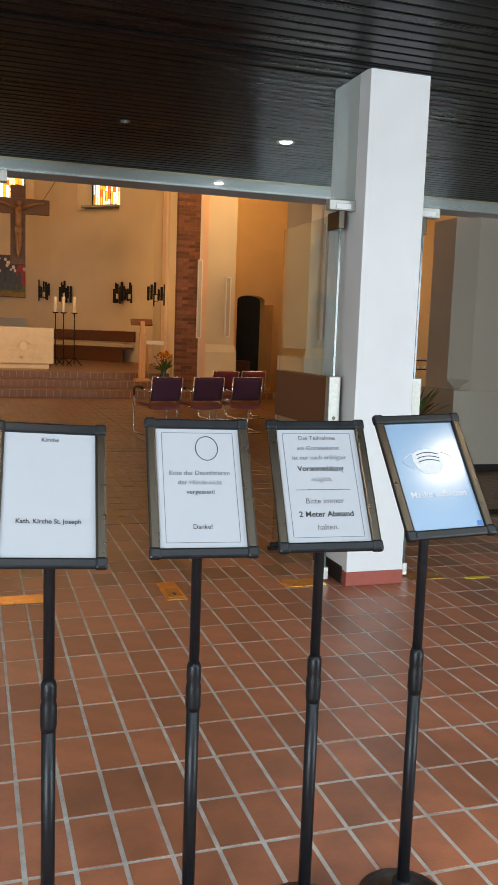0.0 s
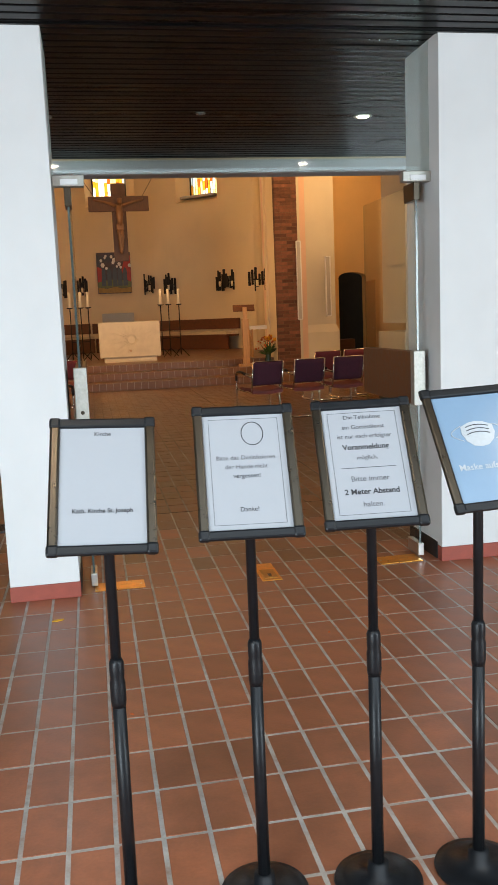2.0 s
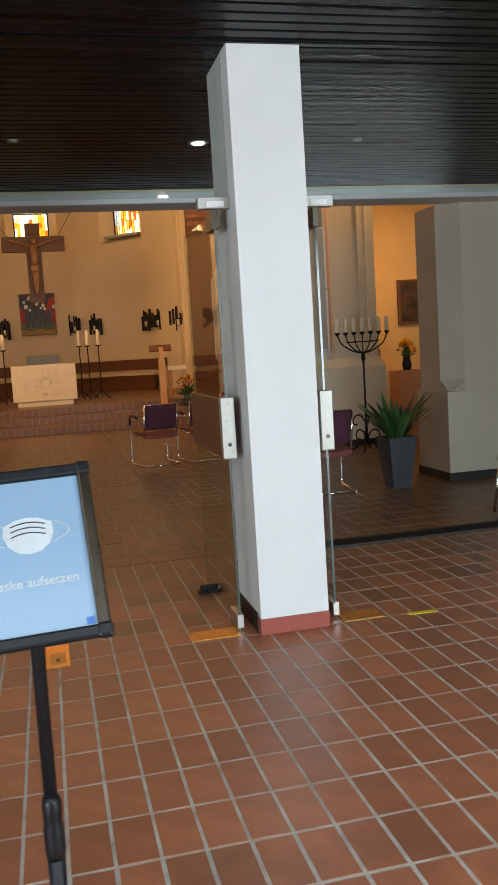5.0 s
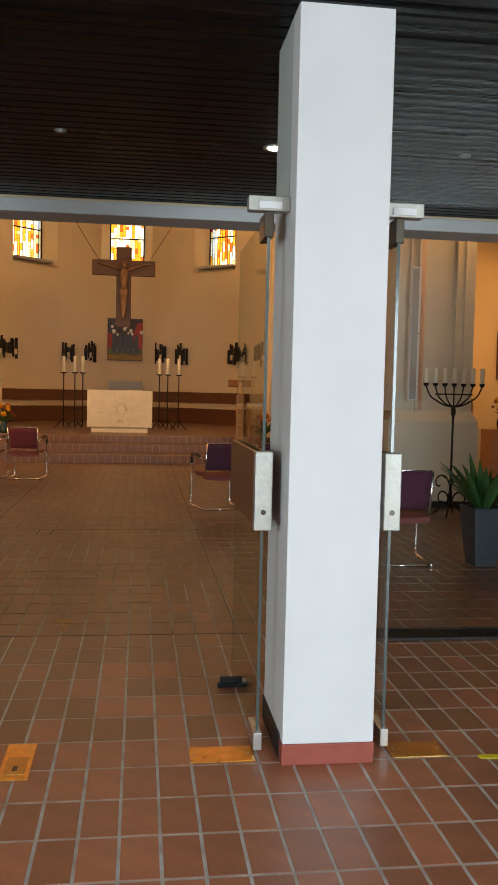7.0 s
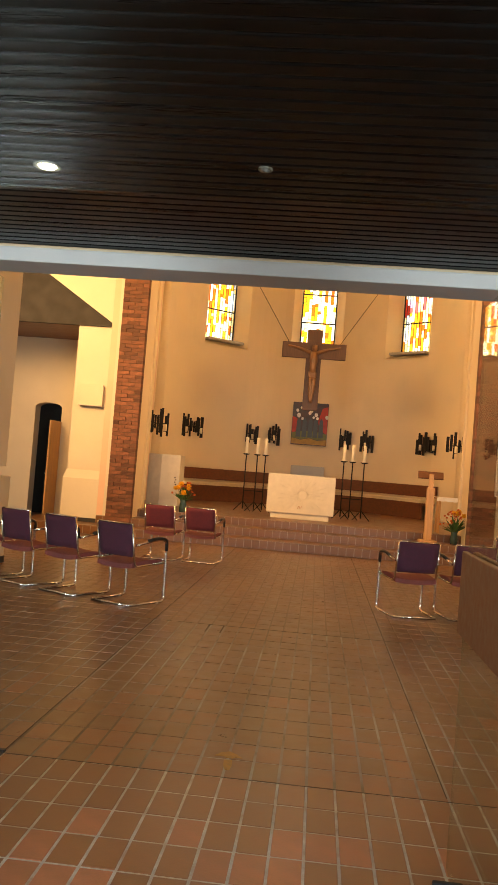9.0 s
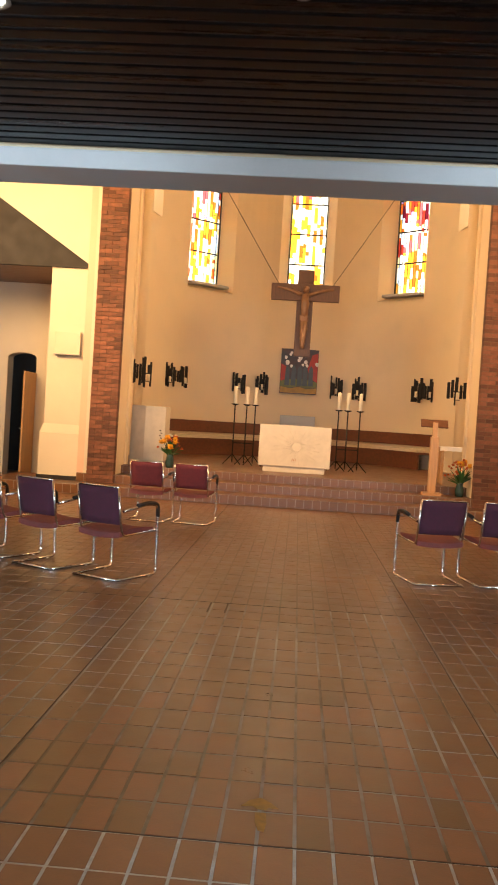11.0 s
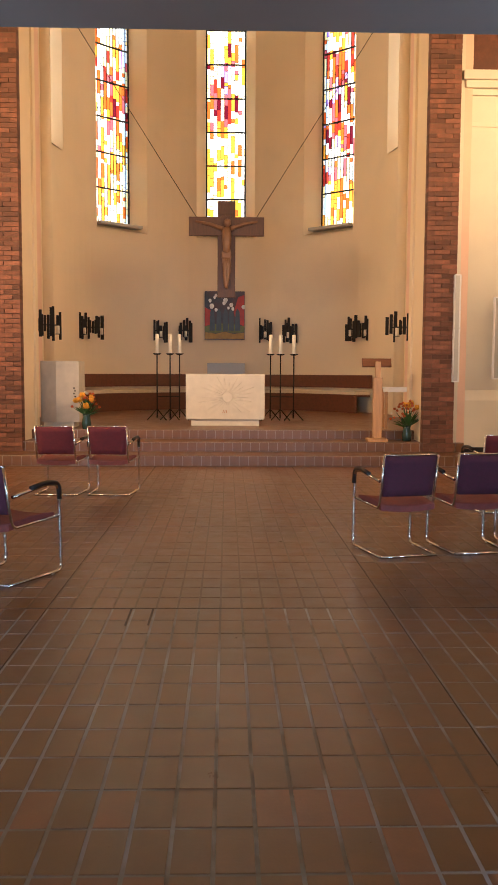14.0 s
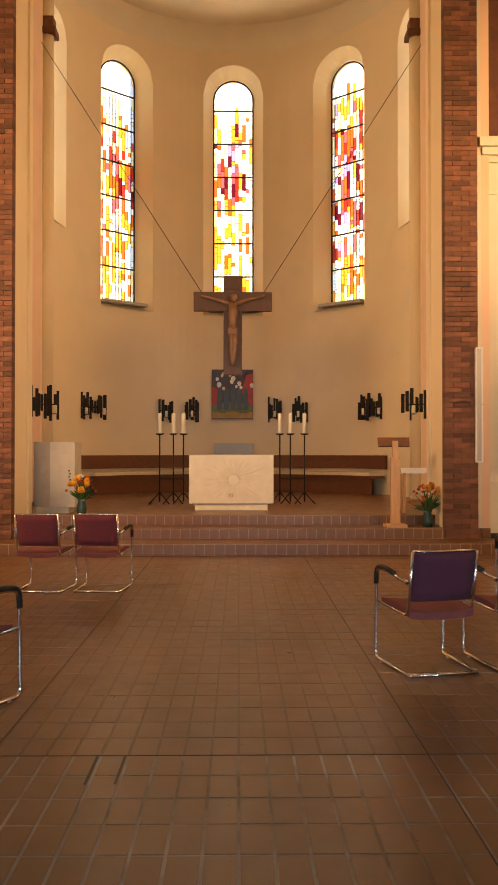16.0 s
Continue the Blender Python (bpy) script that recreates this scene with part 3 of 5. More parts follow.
for ang, k in WIN:
    t_ = radians(ang)
    sl = 0 if abs(ang) < 60 else 1.6

    def outline(rad, w, sill):
        w *= k
        pts = []
        us = [-w, -w] + [-w * math.cos(i / 16 * math.pi) for i in range(17)] + [w, w]
        zs = [sill, (sill + ZSPR) / 2] + [ZSPR + w * math.sin(i / 16 * math.pi) for i in range(17)] + [(sill + ZSPR) / 2, sill]
        for u, z in zip(us, zs):
            f = t_ + math.asin(u / rad)
            pts.append(bm.verts.new((A + math.sin(f) * rad, YC + math.cos(f) * rad, z)))
        return pts
    o1, o2 = outline(R, INNER, ZSILL - 0.22 + sl), outline(R + 0.5, HALF, ZSILL + sl)
    for i in range(len(o1)):
        j = (i + 1) % len(o1)
        bm.faces.new((o1[i], o1[j], o2[j], o2[i]))
bmesh.ops.remove_doubles(bm, verts=bm.verts[:], dist=0.0005)
solid("wall_apse", bm, M_CREAM, "curved cream apse wall with splayed window recesses", "wall")

# half dome, choir vault and choir side walls
bm = B()
rows = []
for i in range(9):
    e = i / 8 * math.pi / 2
    rows.append([bm.verts.new((A + math.sin(radians(t)) * R * math.cos(e), YC + math.cos(radians(t)) * R * math.cos(e), 12.3 + 3.2 * math.sin(e))) for t in range(-90, 91, 6)])
for u, v in zip(rows, rows[1:]):
    for i in range(len(u) - 1):
        bm.faces.new((u[i], u[i + 1], v[i + 1], v[i])).smooth = True
arc = [(A - R * math.cos(i / 16 * math.pi), 12.3 + 3.2 * math.sin(i / 16 * math.pi)) for i in range(17)]
for y0, y1 in ((15.1, YC),):
    lo, hi = [bm.verts.new((x, y0, z)) for x, z in arc], [bm.verts.new((x, y1, z)) for x, z in arc]
    for i in range(16):
        bm.faces.new((lo[i], lo[i + 1], hi[i + 1], hi[i])).smooth = True
solid("ceiling_apse", bm, M_CEILW, "pale plaster half dome and vault over the choir", "ceiling")
for sx in (-1, 1):
    bm = B()
    a, b = sorted((A + sx * R, A + sx * (R + 0.35)))
    box(bm, a, b, 14.9, YC, 0.0, 12.4)
    solid("wall_choir", bm, M_CREAM, "cream side wall of the choir", "wall")
    # stepped arch jambs and a half-round shaft before the apse
    for o, y0, y1, mt in ((0.05, 16.2, 17.2, M_PIERWHITE), (0.07, 18.7, 19.5, M_PINK)):
        a, b = sorted((A + sx * (R - o), A + sx * R))
        solid("trim_jamb", box(B(), a, b, y0, y1, 0.49, 12.2, bevel=0.03), mt, "tall plastered jamb of the choir arch", "jamb")
    solid("trim_shaft", tube(B(), [(A + sx * (R - 0.06), YC - 0.15, 0.49), (A + sx * (R - 0.06), YC - 0.15, 12.1)], 0.15, 14), M_CREAM, "slender half-round plaster shaft", "shaft")
    bm = B()
    box(bm, A + sx * (R - 0.08) - 0.2, A + sx * (R - 0.08) + 0.2, YC - 0.36, YC + 0.06, 10.6, 10.75, bevel=0.02)
    box(bm, A + sx * (R - 0.08) - 0.14, A + sx * (R - 0.08) + 0.14, YC - 0.3, YC, 10.75, 11.0, bevel=0.01)
    solid("trim_capital", bm, M_BRICK, "brick capital on the shaft", "capital")
    a, b = sorted((A + sx * 3.3, A + sx * R))
    solid("wall_arch", box(B(), a, b, 15.55, 15.75, 0.49, 13.0), M_CREAM, "cream return wall behind the brick pier", "wall")
    solid("baseboard", box(B(), a, b, 15.75, 15.765, 0.49, 0.62), M_DARKWOOD, "dark skirting", "skirting")


# bright haze outside the apse windows
for ang in (-42, 0, 42, -80, 80):
    t_ = radians(ang)
    bk = solid("backdrop", box(B(), -0.95, 0.95, 0, 0.02, -0.3, 7.6), M_SKYLIT, "bright hazy sky outside the apse window", "sky")
    bk.matrix_basis = pose(A + math.sin(t_) * 5.3, YC + math.cos(t_) * 5.3, 4.9, 0, 0, -ang)


# stained-glass windows
def stained(n, ang, seed, red_lo, red_hi):
    t_ = radians(ang)
    w = thing(f"window_{n}", "tall round-arched stained-glass window in white, yellow, orange and red", "window",
              pose(A + math.sin(t_) * (R + 0.40), YC + math.cos(t_) * (R + 0.40), ZSILL, 0, 0, -ang), "stained-glass windows", "structure")
    rng = random.Random(seed)
    cols, cw = 11, 2 * HALF / 11
    H = ZSPR - ZSILL
    pb, lb = B(), B()
    for c in range(cols):
        u0, u1 = -HALF + c * cw, -HALF + (c + 1) * cw
        top = arch_z(min(abs(u0), abs(u1)), HALF, H)
        z = 0.0
        while z < top - 0.02:
            dz = rng.choice((0.10, 0.16, 0.22, 0.3, 0.36, 0.46))
            z1 = min(top, z + dz)
            v = (z + z1) / 2 / (H + HALF)
            mid = 1 - abs((u0 + u1) / 2) / HALF
            r = rng.random()
            red = max(0.0, 1 - abs(v - (red_lo + red_hi) / 2) / ((red_hi - red_lo) / 2)) * (0.10 + 1.0 * mid)
            if r < red:
                i = rng.choice((3, 3, 4, 4, 4, 5, 5, 6, 2, 7))
            elif v < red_lo + 0.12:
                i = rng.choice((0, 0, 1, 1, 2, 2, 0, 3))
            elif v < red_hi:
                i = rng.choice((0, 0, 0, 1, 1, 2, 3))
            else:
                i = rng.choice((0, 0, 0, 0, 1))
            f = pb.faces.new([pb.verts.new(p) for p in ((u0, 0, z), (u1, 0, z), (u1, 0, z1), (u0, 0, z1))])
            f.material_index = i
            if v < 0.86:
                box(lb, u0, u1, -0.008, 0.008, z - 0.004, z + 0.004)
            z = z1
        if c:
            box(lb, u0 - 0.004, u0 + 0.004, -0.009, 0.009, 0, top * 0.86)
    gl = part("leaded_panes", pb, STAIN, w)
    tagged(gl, "many small coloured glass panes", "", "", "stuff")
    part("cames", lb, M_LEAD, w, "dark lead cames")
    for i in range(1, 7):
        part("saddle_bar", box(B(), -HALF, HALF, -0.025, 0.012, i * 0.91 - 0.017, i * 0.91 + 0.017), M_LEAD, w)
    out = [(-HALF, 0.0), (-HALF, H)] + [(-HALF * math.cos(i / 20 * math.pi), H + HALF * math.sin(i / 20 * math.pi)) for i in range(21)] + [(HALF, H), (HALF, 0.0)]
    part("frame", tube(B(), [(u, 0, z) for u, z in out], 0.022, 8), M_LEAD, w)
    bm = B()
    box(bm, -0.66, 0.66, -0.46, 0.02, -0.10, -0.02, bevel=0.01)
    part("sill", bm, M_GREYPANEL, w, "grey stone sill")


stained(4, -42, 3, 0.28, 0.78)
stained(5, 0, 4, 0.36, 0.86)
stained(6, 42, 5, 0.08, 0.92)

# arcade piers of the nave and the block beside the planter
def arcade_pier(x0, x1, y0):
    p = thing("pier", "cream plastered arcade pier on a broad plinth, with vertical ribs", "pier", pose((x0 + x1) / 2, y0, 0), "arcade piers", "structure")
    h = (x1 - x0) / 2
    part("plinth", box(B(), -h - 0.03, h + 0.03, -0.02, 1.2, 0, 1.15, bevel=0.01), M_PIERWHITE, p)
    b = B()
    box(b, -h + 0.04, h - 0.03, 0.1, 1.15, 1.28, 5.3)
    v = [(-h - 0.03, -0.02, 1.15), (h + 0.03, -0.02, 1.15), (h - 0.03, 0.1, 1.3), (-h + 0.04, 0.1, 1.3)]
    b.faces.new([b.verts.new(q) for q in v])
    for a, d in ((-0.33, 0.02), (-0.22, 0.045), (0.30, 0.045), (0.42, 0.02)):
        box(b, a * h / 0.58 - 0.02, a * h / 0.58 + 0.02, 0.1 - d, 0.12, 1.28, 5.3, bevel=0.006)
    part("shaft", b, M_PIERWHITE, p)
    part("rib", box(B(), -h * 0.34, -h * 0.24, 0.07, 0.12, 1.3, 5.3, bevel=0.008), M_PINK, p, "rose plaster rib")
    part("skirting", box(B(), -h - 0.035, h + 0.035, -0.026, 1.2, 0, 0.09), M_BLACK, p, "black skirting")
    return p


arcade_pier(2.70, 3.87, 7.6)
arcade_pier(A * 2 - 3.87, A * 2 - 2.70, 7.6)
# unseen slab, added to keep the east nave lamp off the aisle wall
solid("shade_slab_aisle", box(B(), 4.5, 6.9, 9.2, 11.2, 4.55, 4.7), M_CEILW, "unseen pale plaster slab that shades the side aisle wall", "ceiling")
# free pier: a plinth, and a shaft with chamfered corners that stop above it
PX0, PX1, PY0, PY1 = 3.03, 4.45, 3.88, 4.62
bm = B()
box(bm, PX0, PX1, PY0, PY1, 0.0, 0.93, bevel=0.006)
block = solid("wall_block", bm, M_BEIGE, "pale plastered pier with chamfered corners", "pier")
c, q = 0.19, 0.035
bm = B()
prism(bm, [(PX0 + q, PY1 - q), (PX0 + q, PY0 + q + c), (PX0 + q + c, PY0 + q), (PX1 - q - c, PY0 + q), (PX1 - q, PY0 + q + c), (PX1 - q, PY1 - q)], 0.93, 2.86, "xy")
part("shaft", bm, M_BEIGE, block)
for xa, sg in ((PX0 + q, 1), (PX1 - q, -1)):
    bm = B()
    v = [bm.verts.new(u) for u in ((xa, PY0 + q, 0.93), (xa, PY0 + q + c, 1.05), (xa + sg * c, PY0 + q, 1.05), (xa + sg * c, PY0 + q + c, 0.93))]
    for t3 in ((0, 1, 2), (0, 1, 3), (0, 2, 3), (1, 2, 3)):
        bm.faces.new([v[k] for k in t3])
    part("chamfer_stop", bm, M_BEIGE, block)
solid("baseboard", box(B(), PX0 - 0.012, PX1 + 0.012, PY0 - 0.012, PY1 + 0.01, 0.0, 0.085), M_BLACK, "black skirting", "skirting")
bm = B()
box(bm, 4.7, 6.9, 11.0, 11.2, 0.0, 5.2)
solid("wall_aisle", bm, M_OCHRE, "ochre plastered wall of the side aisle", "wall")


# ---------- things in the porch ----------
def sign_stand(base, sign, yaw, tilt, roll, label, filler):
    """Floor stand with a tilted snap frame; sign: middle of the frame's lower edge."""
    s = thing("sign_stand", label, "sign stand", pose(base[0], base[1], 0), "sign stands before the glass doors")
    b = lathe(B(), [(0.001, 0.0), (0.115, 0.0), (0.117, 0.006), (0.114, 0.014), (0.09, 0.020), (0.03, 0.026), (0.026, 0.06), (0.001, 0.06)], 32)
    part("base", b, M_BLKMETAL, s, "round black cast base")
    F = Matrix.Translation((sign[0] - base[0], sign[1] - base[1], sign[2])) @ Matrix.Rotation(radians(yaw), 4, "Z") @ Matrix.Rotation(radians(-tilt), 4, "X") @ Matrix.Rotation(radians(-roll), 4, "Y")
    head = F @ Vector((0, 0.03, 0.15))
    neck = Vector((0, 0, head.z - 0.06))
    part("pole", tube(B(), [(0, 0, 0.05), (0, 0, 0.62)], 0.0160, 14), M_BLKMETAL, s, "lower black pole")
    part("pole", tube(B(), [(0, 0, 0.62), neck, (head + neck) / 2, head], 0.0125, 14), M_BLKMETAL, s, "upper black pole")
    part("clamp", lathe(B(), [(0.001, 0.575), (0.0168, 0.575), (0.0188, 0.59), (0.0188, 0.635), (0.0166, 0.645), (0.0178, 0.655), (0.0178, 0.685), (0.0135, 0.695), (0.001, 0.695)], 16), M_BLKMETAL, s, "black height clamp")
    W, H = 0.12, 0.335
    bd = 0.023
    for x0, x1, z0, z1 in ((-W, -W + bd, bd * 0.8, H - bd * 0.8), (W - bd, W, bd * 0.8, H - bd * 0.8)):
        tmp = box(B(), x0, x1, -0.012, 0.002, z0, z1, bevel=0.005)
        tmp.transform(F)
        part("frame_rail", tmp, M_BRONZE, s, "bronze-grey frame rail")
    for z0, z1 in ((0, bd), (H - bd, H)):
        tmp = box(B(), -W + bd * 0.8, W - bd * 0.8, -0.012, 0.002, z0, z1, bevel=0.005)
        tmp.transform(F)
        part("frame_rail", tmp, M_BLKMETAL, s, "black frame rail")
    for cx in (-W + bd / 2, W - bd / 2):
        for cz in (bd / 2, H - bd / 2):
            tmp = box(B(), cx - 0.0135, cx + 0.0135, -0.015, 0.004, cz - 0.0135, cz + 0.0135, bevel=0.006)
            tmp.transform(F)
            part("corner_cap", tmp, M_BLKMETAL, s, "rounded black corner")
    tmp = box(B(), -W + 0.01, W - 0.01, 0.0, 0.008, 0.01, H - 0.01)
    tmp.transform(F)
    part("back_panel", tmp, M_BLKMETAL, s)
    filler(s, F)
    return s


def sheet(s, F, material, label):
    tmp = box(B(), -0.1, 0.1, -0.0035, -0.0015, 0.019, 0.316)
    tmp.transform(F)
    return part("paper", tmp, material, s, label)


def on(F, x, z, d=0.0042):
    return F @ Matrix.Translation((x, -d, z)) @ Matrix.Rotation(radians(90), 4, "X")


def rule(s, F, x0, x1, z, material=M_GREYINK, h=0.0006):
    tmp = box(B(), x0, x1, -0.0042, -0.0034, z - h, z + h)
    tmp.transform(F)
    return part("printed_line", tmp, material, s)


def border(s, F):
    for x in (-0.083, 0.083):
        tmp = box(B(), x - 0.0005, x + 0.0005, -0.0042, -0.0034, 0.036, 0.302)
        tmp.transform(F)
        part("printed_line", tmp, M_GREYINK, s)
    rule(s, F, -0.083, 0.083, 0.036, h=0.0004)
    rule(s, F, -0.083, 0.083, 0.302, h=0.0004)


def fill_church(s, F):
    s = sheet(s, F, M_PAPER, "white printed sheet")
    words("printed_word", "Kirche", 0.0145, M_INK, s, on(F, 0, 0.296))
    words("printed_word", "Kath. Kirche St. Joseph", 0.0145, M_INK, s, on(F, 0, 0.104), bold=0.0003)


def fill_clean(s, F):
    s = sheet(s, F, M_PAPER, "white printed sheet")
    border(s, F)
    ring = [(0.02 + 0.026 * math.cos(a / 24 * math.tau), -0.0045, 0.263 + 0.03 * math.sin(a / 24 * math.tau)) for a in range(25)]
    tmp = tube(B(), ring, 0.0009, 6)
    tmp.transform(F)
    part("printed_ring", tmp, M_INK, s)
    for z, t_, m_ in ((0.201, "Bitte das Desinfizieren", M_GREYINK), (0.178, "der H\u00e4nde nicht", M_GREYINK), (0.155, "vergessen!", M_INK), (0.072, "Danke!", M_INK)):
        words("printed_word", t_, 0.0155, m_, s, on(F, 0, z))


def fill_distance(s, F):
    s = sheet(s, F, M_PAPER, "white printed sheet")
    border(s, F)
    for z, t_, k, b in ((0.289, "Die Teilnahme", 0.0155, 0), (0.262, "am Gottesdienst", 0.0155, 0), (0.237, "ist nur nach erfolgter", 0.0155, 0), (0.208, "Voranmeldung", 0.019, 0.0004), (0.180, "m\u00f6glich.", 0.0155, 0),
                        (0.125, "Bitte immer", 0.019, 0), (0.092, "2 Meter Abstand", 0.019, 0.0004), (0.060, "halten.", 0.019, 0)):
        words("printed_word", t_, k, M_INK if b else M_GREYINK, s, on(F, 0, z), bold=b)
    rule(s, F, -0.065, 0.065, 0.154)


def fill_mask(s, F):
    s = sheet(s, F, M_BLUEPAPER, "light blue glossy printed sheet")
    poly = [(-0.042, 0.226), (-0.02, 0.236), (0.0, 0.239), (0.02, 0.236), (0.042, 0.226), (0.044, 0.206), (0.036, 0.186), (0.02, 0.172), (0.0, 0.168), (-0.02, 0.172), (-0.036, 0.186), (-0.044, 0.206)]
    tmp = prism(B(), poly, -0.0046, -0.0036)
    tmp.transform(F)
    part("printed_mask", tmp, M_WHITEINK, s, "white printed face mask")
    for sx in (-1, 1):
        loop = [(sx * (0.042 + 0.029 * math.sin(a / 12 * math.pi)), -0.0046, 0.228 - 0.042 * a / 12) for a in range(13)]
        tmp = tube(B(), loop, 0.0011, 6)
        tmp.transform(F)
        part("printed_loop", tmp, M_WHITEINK, s, "white printed ear loop")
    for z in (0.203, 0.213, 0.223):
        tmp = tube(B(), [(u * 0.03, -0.0052, z + 0.006 * (1 - u * u)) for u in (-1, -0.6, -0.2, 0.2, 0.6, 1)], 0.0011, 6)
        tmp.transform(F)
        part("printed_line", tmp, M_INK, s)
    words("printed_word", "Maske aufsetzen", 0.0235, M_WHITEINK, s, on(F, 0.0, 0.115), bold=0.0002)
    tmp = box(B(), 0.08, 0.093, -0.0046, -0.0036, 0.026, 0.039)
    tmp.transform(F)
    part("printed_square", tmp, M_BLUEINK, s, "deep blue printed square")


sign_stand((-1.951, -2.645), (-1.965, -2.772, 0.983), -0.9, 34.7, -3.0, "black floor stand holding a white sheet with church name", fill_church)
sign_stand((-1.610, -2.617), (-1.629, -2.756, 0.985), -4.3, 32.4, -0.7, "black floor stand holding a white notice on disinfecting", fill_clean)
sign_stand((-1.310, -2.642), (-1.341, -2.782, 0.992), -8.6, 34.8, 1.2, "black floor stand holding a white notice on registration", fill_distance)
sign_stand((-1.034, -2.655), (-1.024, -2.768, 1.008), -0.1, 35.6, 2.2, "black floor stand holding a light blue mask notice", fill_mask)

# brass covers of the floor springs, floor lock plate, tape and door stops
for x0, x1, y0, y1, mt, lb in ((-0.36, -0.10, 0.045, 0.19, M_ORANGETAPE, "orange-gold metal floor plate under the door pivot"), (-2.03, -1.75, 0.05, 0.19, M_ORANGETAPE, "orange-gold metal floor plate under the door pivot"),
                               (0.47, 0.70, 0.03, 0.18, M_BRASS, "dull brass floor plate under the door pivot")):
    p = thing("floor_plate", lb, "floor plate", pose((x0 + x1) / 2, (y0 + y1) / 2, 0.0), "floor plates of the door pivots")
    w, h = (x1 - x0) / 2, (y1 - y0) / 2
    part("plate", box(B(), -w, w, -h, h, 0.0, 0.005, bevel=0.002), mt, p)
    for sx in (-1, 1):
        part("screw", lathe(B(), [(0.001, 0.005), (0.006, 0.005), (0.005, 0.0065), (0.001, 0.0065)], 10, (sx * (w - 0.02), 0, 0)), M_STEEL, p)
p = thing("floor_box", "square brass floor box with a hinged lid", "floor box", pose(-1.04, 0.112, 0.0))
part("rim", box(B(), -0.058, 0.058, -0.165, 0.165, 0.0, 0.005, bevel=0.002), M_ORANGETAPE, p)
part("lid", box(B(), -0.04, 0.04, -0.13, 0.03, 0.005, 0.009, bevel=0.002), M_BRASS, p)
part("catch", box(B(), -0.01, 0.01, -0.1, -0.06, 0.009, 0.012, bevel=0.001), M_BRONZE, p)
bm = B()
prism(bm, [(0.83, 0.0), (0.99, -0.012), (0.998, 0.012), (0.985, 0.03), (0.838, 0.036), (0.825, 0.02)], 0.0, 0.0025, "xy")
tagged(mesh_ob("floor_tape", bm, M_TAPE), "strip of yellow adhesive tape on the tiles", "tape")
for x, y in ((-0.10, 0.92), (-2.02, 0.92), (0.47, 0.93)):
    p = thing("door_stop", "black and steel door stop on the floor", "door stop", pose(x, y, 0), "door stops")
    part("foot", box(B(), -0.075, 0.075, -0.02, 0.02, 0, 0.02, bevel=0.004), M_BLKMETAL, p)
    part("buffer", box(B(), -0.06, 0.05, -0.012, 0.012, 0.02, 0.05, bevel=0.005), M_RUBBER, p)
    part("clip", box(B(), 0.05, 0.07, -0.016, 0.016, 0.02, 0.034, bevel=0.002), M_STEEL, p)
# heating grilles sunk across the side bays
for x0, x1 in ((0.42, 3.4), (-5.9, -2.12)):
    g = thing("floor_grille", "black metal heating grille let into the floor", "grille", pose((x0 + x1) / 2, 1.77, 0), "floor grilles")
    w = (x1 - x0) / 2
    b = B()
    box(b, -w, w, -0.115, -0.095, 0.0, 0.012)
    box(b, -w, w, 0.09, 0.115, 0.0, 0.012)
    box(b, -w, w, -0.1, 0.1, 0.0, 0.004)
    part("frame", b, M_BLACK, g)
    b = B()
    k = -w
    while k < w - 0.02:
        box(b, k, k + 0.012, -0.095, 0.09, 0.004, 0.011)
        k += 0.026
    part("slats", b, M_RUBBER, g)
s_ = thing("stool", "white-seated stool with thin steel legs", "stool", pose(2.81, 1.98, 0))
part("seat", box(B(), -0.22, 0.22, -0.2, 0.2, 0.44, 0.49, bevel=0.018), M_PIERWHITE, s_)
for x in (-1, 1):
    for y in (-1, 1):
        part("leg", tube(B(), [(x * 0.19, y * 0.17, 0.45), (x * 0.245, y * 0.19, 0.013)], 0.0125, 8), M_CHROME, s_)
for k, (x, y, a) in enumerate(((-2.22, -0.36, 20), (-0.95, -0.9, 70), (-1.9, -1.5, 130))):
    b = B()
    prism(b, [(-0.03, 0), (-0.012, 0.014), (0.02, 0.011), (0.034, 0.0), (0.02, -0.012), (-0.012, -0.012)], 0.0005, 0.004, "xy")
    tagged(mesh_ob("fallen_leaf", b, M_YELLOWFL if k == 0 else M_ORANGEFL), "small dry fallen leaf on the tiled floor", "leaf", "fallen leaves").matrix_basis = pose(x, y, 0, 0, 0, a) if k == 0 else pose(x, y, 0, 0, 0, a) @ Matrix.Scale(0.4, 4)
# worn arrow on the floor
bm = B()
prism(bm, [(-1.108, 2.15), (-1.075, 2.205), (-1.035, 2.232), (-0.995, 2.195), (-0.962, 2.145), (-1.0, 2.15), (-1.012, 2.128), (-1.045, 2.132), (-1.062, 2.155)], 0.0, 0.0022, "xy")
prism(bm, [(-1.052, 2.10), (-1.01, 2.105), (-1.005, 2.02), (-1.012, 1.955), (-1.035, 1.962), (-1.048, 2.02)], 0.0, 0.0022, "xy")
tagged(mesh_ob("floor_arrow", bm, M_ARROW), "worn yellow arrow stuck on the floor tiles", "floor marking")


